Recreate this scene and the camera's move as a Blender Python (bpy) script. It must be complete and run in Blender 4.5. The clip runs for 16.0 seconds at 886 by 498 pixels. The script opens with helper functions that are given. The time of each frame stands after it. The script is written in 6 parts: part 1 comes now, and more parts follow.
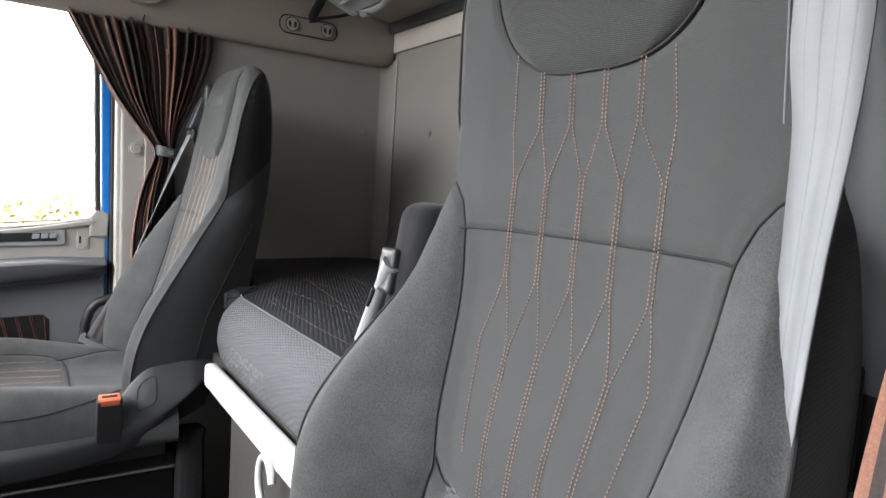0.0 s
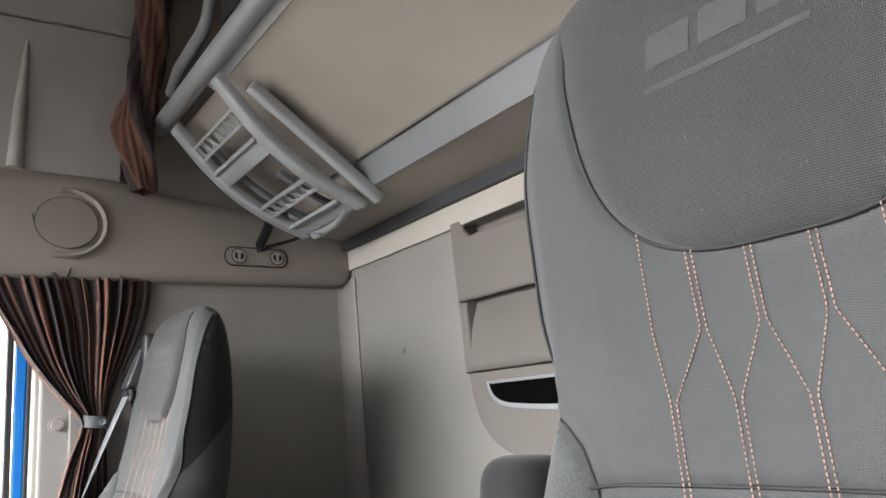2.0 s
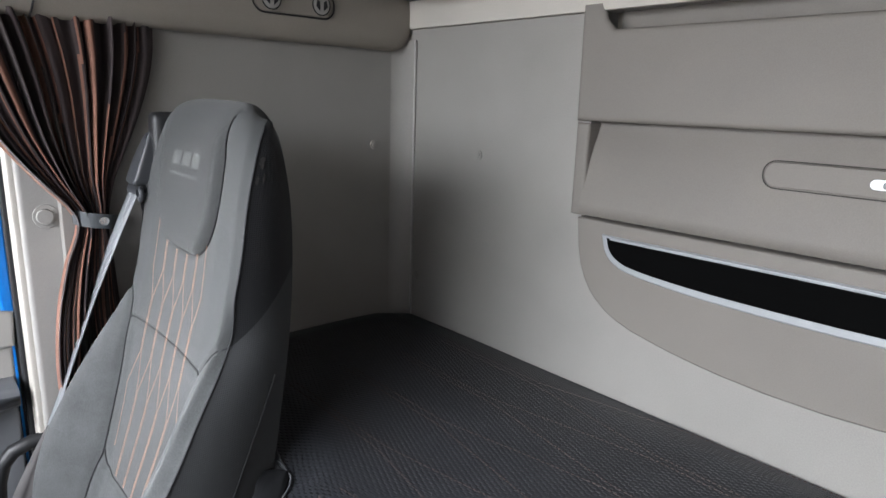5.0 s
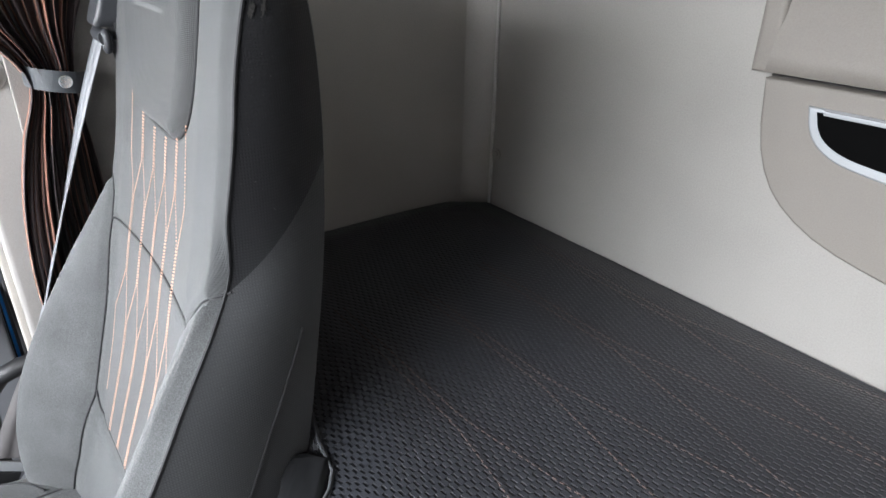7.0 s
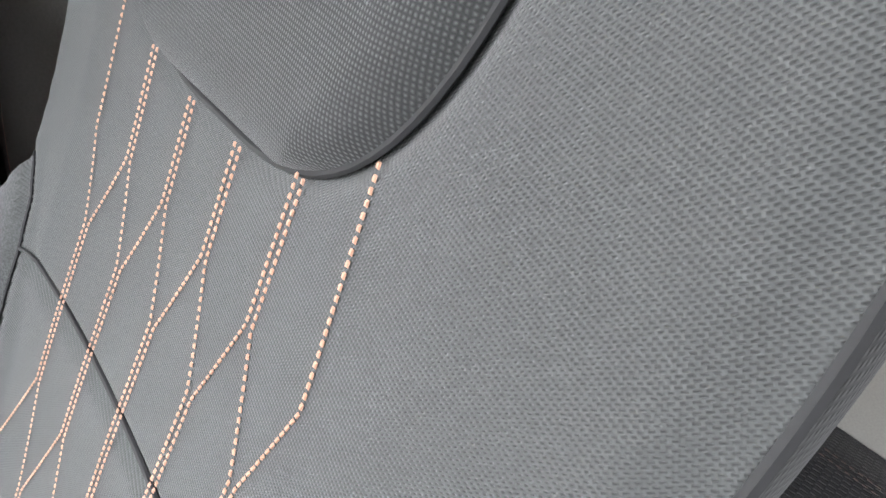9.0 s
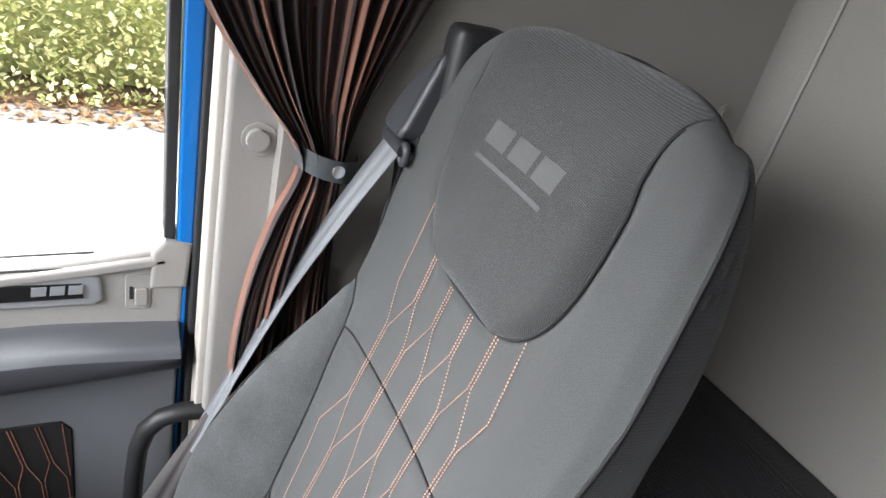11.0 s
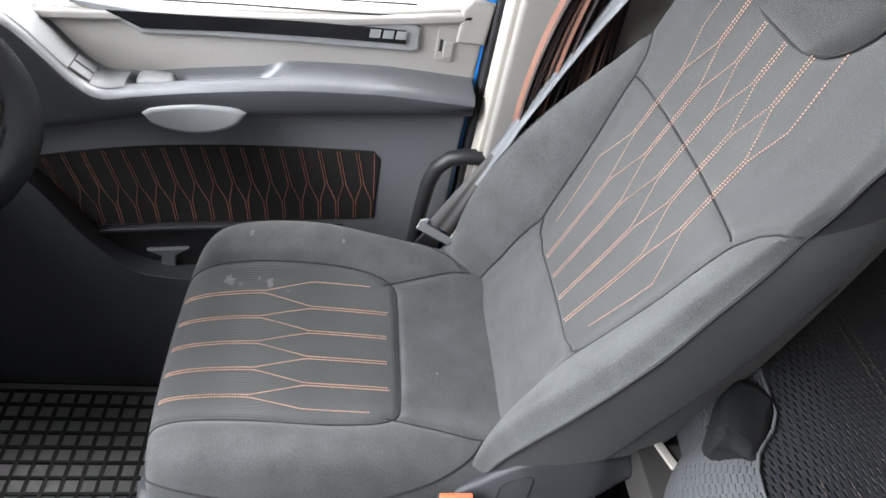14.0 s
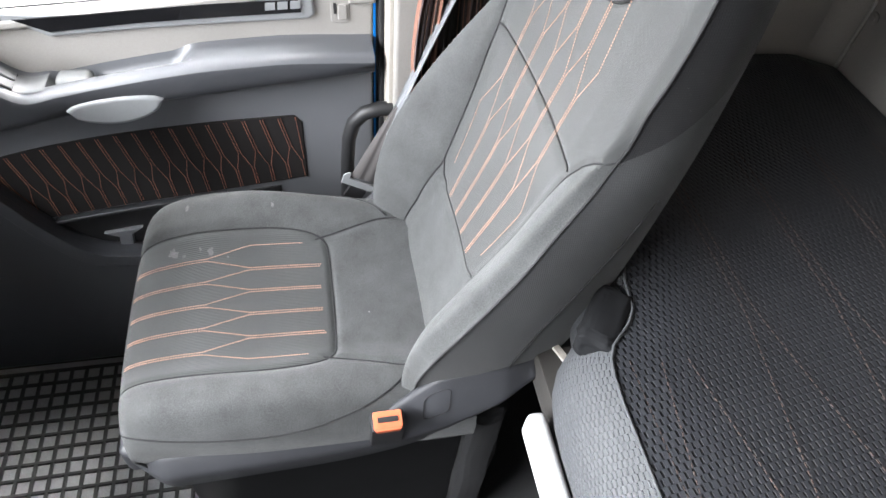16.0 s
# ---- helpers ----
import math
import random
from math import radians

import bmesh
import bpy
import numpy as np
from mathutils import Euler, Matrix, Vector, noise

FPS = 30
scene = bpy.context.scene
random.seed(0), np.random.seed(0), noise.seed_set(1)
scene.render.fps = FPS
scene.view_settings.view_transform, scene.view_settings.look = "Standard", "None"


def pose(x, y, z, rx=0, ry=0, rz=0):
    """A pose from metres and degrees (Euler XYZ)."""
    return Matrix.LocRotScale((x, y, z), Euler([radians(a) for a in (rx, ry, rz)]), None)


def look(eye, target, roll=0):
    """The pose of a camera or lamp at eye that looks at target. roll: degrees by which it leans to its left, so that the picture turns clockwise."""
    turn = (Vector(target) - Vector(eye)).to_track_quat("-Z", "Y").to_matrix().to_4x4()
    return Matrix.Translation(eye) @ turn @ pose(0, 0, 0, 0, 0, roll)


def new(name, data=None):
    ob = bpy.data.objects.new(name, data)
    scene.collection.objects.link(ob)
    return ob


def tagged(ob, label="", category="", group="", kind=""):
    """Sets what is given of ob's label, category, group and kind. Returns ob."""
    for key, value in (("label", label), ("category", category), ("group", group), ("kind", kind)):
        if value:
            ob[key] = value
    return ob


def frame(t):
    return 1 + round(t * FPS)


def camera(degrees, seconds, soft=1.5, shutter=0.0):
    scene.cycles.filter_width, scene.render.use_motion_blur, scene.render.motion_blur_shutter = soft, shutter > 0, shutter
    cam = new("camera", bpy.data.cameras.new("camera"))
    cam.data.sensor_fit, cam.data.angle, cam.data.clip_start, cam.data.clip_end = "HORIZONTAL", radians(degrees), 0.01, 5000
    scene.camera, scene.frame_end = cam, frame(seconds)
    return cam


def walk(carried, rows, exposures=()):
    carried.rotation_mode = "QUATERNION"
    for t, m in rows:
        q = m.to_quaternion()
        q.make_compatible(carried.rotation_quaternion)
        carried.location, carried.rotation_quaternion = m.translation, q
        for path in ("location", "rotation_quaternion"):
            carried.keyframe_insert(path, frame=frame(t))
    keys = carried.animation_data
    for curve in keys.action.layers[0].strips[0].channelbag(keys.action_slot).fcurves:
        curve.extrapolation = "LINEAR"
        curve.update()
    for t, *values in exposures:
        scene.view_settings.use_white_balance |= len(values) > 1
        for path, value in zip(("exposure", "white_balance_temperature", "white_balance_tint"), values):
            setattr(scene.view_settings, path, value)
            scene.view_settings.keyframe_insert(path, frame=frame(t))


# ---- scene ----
cam = camera(69.7, 16.0)
PATH = [
    (0, (-0.064, 0.492, 1.001), (-1.72, 1.598, 0.816), 3.7),
    (0.5, (-0.078, 0.509, 1.063), (-1.669, 1.719, 1.116), 2.9),
    (1, (-0.099, 0.498, 1.101), (-1.626, 1.749, 1.421), 1.9),
    (1.5, (-0.183, 0.527, 1.085), (-1.674, 1.785, 1.525), -0.2),
    (2, (-0.282, 0.503, 1.034), (-1.774, 1.757, 1.48), -5.8),
    (2.5, (-0.399, 0.429, 1.043), (-2.014, 1.579, 1.305), -5.1),
    (3, (-0.441, 0.465, 1.044), (-2.085, 1.6, 1.124), -2.6),
    (3.5, (-0.472, 0.43, 1.118), (-2.028, 1.668, 0.907), 1.4),
    (3.7, (-0.485, 0.417, 1.142), (-1.992, 1.711, 0.912), 2.1),
    (5.8, (-0.791, 0.66, 1.279), (-2.273, 1.832, 0.621), 1.5),
    (6, (-0.805, 0.678, 1.262), (-2.307, 1.793, 0.556), 1.0),
    (6.5, (-0.87, 0.694, 1.257), (-2.35, 1.77, 0.449), 0.4),
    (7, (-0.962, 0.723, 1.197), (-2.415, 1.791, 0.331), 1.1),
    (7.5, (-1.196, 0.704, 1.204), (-2.592, 1.77, 0.248), 3.1),
    (8, (-1.259, 0.686, 1.259), (-2.587, 1.831, 0.297), 6.7),
    (8.5, (-1.343, 0.729, 1.211), (-2.618, 1.93, 0.246), 9.6),
    (9, (-1.379, 0.767, 1.116), (-2.604, 2.048, 0.191), 15.6),
    (9.5, (-1.371, 0.712, 1.191), (-2.592, 2.002, 0.272), 21.2),
    (10, (-1.305, 0.634, 1.291), (-2.702, 1.745, 0.39), 20.3),
    (10.2, (-1.242, 0.61, 1.3), (-2.729, 1.603, 0.403), 18.3),
    (12.3, (-1.177, 0.593, 1.271), (-2.722, 1.483, 0.365), 13.2),
    (12.5, (-1.161, 0.583, 1.259), (-2.682, 1.367, 0.224), 12.4),
    (13, (-1.133, 0.557, 1.265), (-2.62, 1.064, 0.027), 11.8),
    (13.5, (-1.116, 0.531, 1.25), (-2.583, 0.908, -0.056), 11.9),
    (14, (-1.071, 0.481, 1.231), (-2.496, 0.828, -0.129), 13.2),
    (14.5, (-1.036, 0.452, 1.198), (-2.436, 0.788, -0.19), 18.7),
    (15, (-1.038, 0.455, 1.199), (-2.426, 0.778, -0.204), 22.7),
    (15.5, (-1.044, 0.524, 1.261), (-2.419, 0.862, -0.152), 17.7),
    (16, (-1.009, 0.577, 1.324), (-2.272, 0.931, -0.186), 6.9),
]
EXPOSURES = [(0.0, 2.2, 6500, 10), (0.5, 2.36, 6500, 10), (1.0, 2.56, 6500, 10), (1.5, 2.66, 6500, 10), (2.0, 2.68, 6500, 10), (2.5, 2.6, 6500, 10), (3.0, 2.18, 6350, 10), (3.5, 2.08, 6200, 10), (6.0, 2.8, 6150, 10), (7.0, 3.0, 6200, 10), (7.5, 3.14, 6250, 10), (8.0, 2.95, 6300, 10), (9.0, 2.53, 6350, 10), (9.5, 2.64, 6350, 10), (10.0, 2.62, 6350, 10), (12.5, 2.2, 6300, 10), (13.5, 2.5, 6300, 10), (14.0, 2.58, 6300, 10), (14.5, 2.78, 6300, 10), (15.0, 3.14, 6300, 10), (15.5, 3.12, 6330, 10), (16.0, 3.05, 6350, 10)]
walk(cam, [(t, look(eye, target, roll)) for t, eye, target, roll in PATH], EXPOSURES)

# ---- light ----
world = bpy.data.worlds.new("overcast_sky")
scene.world = world
world.use_nodes = True
wn = world.node_tree
sky = wn.nodes.new("ShaderNodeTexSky")
sky.sky_type = "NISHITA"
sky.sun_disc = False
sky.sun_elevation = radians(66)
sky.sun_rotation = radians(-17)
sky.air_density, sky.dust_density, sky.ozone_density = 1.0, 4.0, 1.0
soft_sky = wn.nodes.new("ShaderNodeHueSaturation")
soft_sky.inputs["Saturation"].default_value = 0.25
wn.links.new(sky.outputs[0], soft_sky.inputs["Color"])
wn.links.new(soft_sky.outputs[0], wn.nodes["Background"].inputs[0])
wn.nodes["Background"].inputs[1].default_value = 0.15

sun_data = bpy.data.lights.new("sun", "SUN")
sun_data.energy, sun_data.angle, sun_data.color = 3.2, radians(35), (1.0, 0.97, 0.93)
sun = new("sun", sun_data)
sun.matrix_world = look((-1.5, 5.0, 12), (0.0, 0.0, 0.0))


def window_light(name, place, target, size_x, size_y, power, spread):
    """Sky light that enters through an opening."""
    data = bpy.data.lights.new(name, "AREA")
    data.shape, data.size, data.size_y, data.energy = "RECTANGLE", size_x, size_y, power
    data.spread = radians(spread)
    data.color = (0.97, 0.98, 1.0)
    lamp = new(name, data)
    lamp.matrix_world = look(place, target)
    return lamp


window_light("skylight_windscreen", (-1.05, -0.70, 1.50), (-1.05, 0.45, 0.42), 1.45, 0.60, 8.0, 104)


# ---- materials ----
def material(name, colour, rough=0.6, metal=0.0, grain=300.0, relief=0.15, vary=0.12, spots=6.0, sheen=0.0, coat=0.0, relief_m=0.0006, spec=0.5, heather=0.0):
    """A surface with fine grain (scale per metre), relief, and soft large-scale wear."""
    m = bpy.data.materials.new(name)
    m.use_nodes = True
    n, l = m.node_tree.nodes, m.node_tree.links
    b = n["Principled BSDF"]
    b.inputs["Roughness"].default_value, b.inputs["Metallic"].default_value = rough, metal
    b.inputs["Specular IOR Level"].default_value = spec
    b.inputs["Sheen Weight"].default_value, b.inputs["Coat Weight"].default_value = sheen, coat
    co = n.new("ShaderNodeTexCoord")
    fine, wide = n.new("ShaderNodeTexNoise"), n.new("ShaderNodeTexNoise")
    fine.inputs["Scale"].default_value, fine.inputs["Detail"].default_value = grain, 3
    wide.inputs["Scale"].default_value, wide.inputs["Detail"].default_value = spots, 5
    for t in (fine, wide):
        l.new(co.outputs["Object"], t.inputs["Vector"])
    mix = n.new("ShaderNodeMath")
    mix.operation = "ADD"
    l.new(fine.outputs["Fac"], mix.inputs[0]), l.new(wide.outputs["Fac"], mix.inputs[1])
    span = n.new("ShaderNodeMapRange")
    span.inputs["From Min"].default_value, span.inputs["From Max"].default_value = 0.6, 1.4
    span.inputs["To Min"].default_value, span.inputs["To Max"].default_value = 1 - vary, 1 + vary
    l.new(mix.outputs[0], span.inputs["Value"])
    tone = span.outputs[0]
    if heather:
        fleck, both = n.new("ShaderNodeMapRange"), n.new("ShaderNodeMath")
        fleck.inputs["From Min"].default_value, fleck.inputs["From Max"].default_value = 0.32, 0.68
        fleck.inputs["To Min"].default_value, fleck.inputs["To Max"].default_value = 1 - heather, 1 + heather
        both.operation = "MULTIPLY"
        l.new(fine.outputs["Fac"], fleck.inputs["Value"])
        l.new(fleck.outputs[0], both.inputs[0]), l.new(tone, both.inputs[1])
        tone = both.outputs[0]
    tint = n.new("ShaderNodeVectorMath")
    tint.operation = "SCALE"
    tint.inputs[0].default_value = colour
    l.new(tone, tint.inputs["Scale"])
    l.new(tint.outputs[0], b.inputs["Base Color"])
    gloss = n.new("ShaderNodeMapRange")
    gloss.inputs["To Min"].default_value, gloss.inputs["To Max"].default_value = max(rough - 0.08, 0.02), min(rough + 0.08, 1)
    l.new(wide.outputs["Fac"], gloss.inputs["Value"])
    l.new(gloss.outputs[0], b.inputs["Roughness"])
    bump = n.new("ShaderNodeBump")
    bump.inputs["Strength"].default_value, bump.inputs["Distance"].default_value = relief, relief_m
    l.new(fine.outputs["Fac"], bump.inputs["Height"])
    l.new(bump.outputs[0], b.inputs["Normal"])
    return m


def weave(name, colour, pitch=0.0016, relief=0.5, vary=0.25, slant=0.0, ribs_only=False, contrast=(0.93, 1.17)):
    """Knitted cloth: crossed ribs a pitch apart, with lint and wear."""
    m = material(name, colour, rough=0.92, grain=900, relief=0.2, vary=vary, spots=5, sheen=0.12, spec=0.15)
    n, l = m.node_tree.nodes, m.node_tree.links
    b = n["Principled BSDF"]
    co = n.new("ShaderNodeTexCoord")
    ribs = []
    for turn, squeeze in ((0.0 if ribs_only else slant, 1.0), (90.0 + slant, 0.02 if ribs_only else 0.85)):
        mp = n.new("ShaderNodeMapping")
        l.new(co.outputs["UV"], mp.inputs["Vector"])
        w = n.new("ShaderNodeTexWave")
        w.wave_type, w.bands_direction = "BANDS", "X"
        w.inputs["Scale"].default_value = 0.314 / pitch * squeeze
        w.inputs["Distortion"].default_value = 0.8
        w.inputs["Detail"].default_value = 1.0
        w.inputs["Detail Scale"].default_value = 3.0
        l.new(mp.outputs[0], w.inputs["Vector"])
        mp.inputs["Rotation"].default_value = (0, 0, radians(turn))
        ribs.append(w)
    mul = n.new("ShaderNodeMath")
    mul.operation = "MULTIPLY"
    l.new(ribs[0].outputs["Fac"], mul.inputs[0]), l.new(ribs[1].outputs["Fac"], mul.inputs[1])
    old = b.inputs["Base Color"].links[0].from_socket
    span = n.new("ShaderNodeMapRange")
    span.inputs["To Min"].default_value, span.inputs["To Max"].default_value = contrast
    l.new(mul.outputs[0], span.inputs["Value"])
    sc = n.new("ShaderNodeVectorMath")
    sc.operation = "SCALE"
    l.new(old, sc.inputs[0]), l.new(span.outputs[0], sc.inputs["Scale"])
    l.new(sc.outputs[0], b.inputs["Base Color"])
    lint, speck, pale = n.new("ShaderNodeTexNoise"), n.new("ShaderNodeMapRange"), n.new("ShaderNodeMix")
    lint.inputs["Scale"].default_value, lint.inputs["Detail"].default_value = 520.0, 0.0
    speck.inputs["From Min"].default_value, speck.inputs["From Max"].default_value, speck.inputs["To Max"].default_value = 0.82, 0.90, 0.22
    l.new(co.outputs["Object"], lint.inputs["Vector"]), l.new(lint.outputs["Fac"], speck.inputs["Value"])
    pale.data_type = "RGBA"
    pale.inputs["B"].default_value = (0.22, 0.22, 0.21, 1.0)
    l.new(speck.outputs[0], pale.inputs["Factor"]), l.new(sc.outputs[0], pale.inputs["A"])
    l.new(pale.outputs["Result"], b.inputs["Base Color"])
    bump = n.new("ShaderNodeBump")
    bump.inputs["Strength"].default_value, bump.inputs["Distance"].default_value = min(relief * 1.0, 1.0), 0.0006
    l.new(mul.outputs[0], bump.inputs["Height"])
    l.new(bump.outputs[0], b.inputs["Normal"])
    return m


def dimpled(name, colour, hole=0.16, proud=False, pitch=(0.015, 0.0039), turn=-6.0, slip=0.5, rough=0.46, spec=0.5, deep=0.0025, long=(0.13, 0.25), wide=(0.10, 0.37), wobble=90.0, vary=0.2):
    """Cloth with staggered rows of short dashes: sunk slots with their shade in the colour, or raised ribs. slip: how
    far each row is moved along.
    """
    m = material(name, colour, rough=rough, grain=900, relief=0.3, vary=vary, spots=4, spec=spec, sheen=0.12 if rough > 0.85 else 0.0)
    n, l = m.node_tree.nodes, m.node_tree.links
    b = n["Principled BSDF"]

    def calc(op, *args):
        node = n.new("ShaderNodeMath")
        node.operation = op
        for k, a in enumerate(args):
            if isinstance(a, (int, float)):
                node.inputs[k].default_value = a
            else:
                l.new(a, node.inputs[k])
        return node.outputs[0]

    def band(value, inner, outer):
        node = n.new("ShaderNodeMapRange")
        node.interpolation_type = "SMOOTHSTEP"
        node.inputs["From Min"].default_value, node.inputs["From Max"].default_value = outer, inner
        l.new(value, node.inputs["Value"])
        return node.outputs[0]

    co, wob, mp, xyz = n.new("ShaderNodeTexCoord"), n.new("ShaderNodeTexNoise"), n.new("ShaderNodeMapping"), n.new("ShaderNodeSeparateXYZ")
    mp.inputs["Rotation"].default_value = (0, 0, radians(turn))
    l.new(co.outputs["UV"], mp.inputs["Vector"]), l.new(mp.outputs[0], xyz.inputs[0])
    wob.inputs["Scale"].default_value = wobble
    l.new(co.outputs["Object"], wob.inputs["Vector"])
    v = calc("ADD", calc("DIVIDE", xyz.outputs["Y"], pitch[1]), calc("MULTIPLY", wob.outputs["Fac"], 0.5))
    u = calc("ADD", calc("DIVIDE", xyz.outputs["X"], pitch[0]), calc("MULTIPLY", calc("FLOOR", v), slip))
    du, dv = calc("ABSOLUTE", calc("SUBTRACT", calc("FRACT", u), 0.5)), calc("ABSOLUTE", calc("SUBTRACT", calc("FRACT", v), 0.5))
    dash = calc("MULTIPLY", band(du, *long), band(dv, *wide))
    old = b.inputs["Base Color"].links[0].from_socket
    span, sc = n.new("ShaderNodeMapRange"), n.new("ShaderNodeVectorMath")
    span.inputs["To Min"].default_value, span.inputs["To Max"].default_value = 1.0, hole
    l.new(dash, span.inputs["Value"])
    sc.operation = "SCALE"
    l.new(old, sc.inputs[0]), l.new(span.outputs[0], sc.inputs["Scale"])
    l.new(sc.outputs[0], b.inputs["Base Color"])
    bump = n.new("ShaderNodeBump")
    bump.invert = not proud
    bump.inputs["Strength"].default_value, bump.inputs["Distance"].default_value = 1.0, deep
    l.new(dash, bump.inputs["Height"])
    l.new(bump.outputs[0], b.inputs["Normal"])
    return m

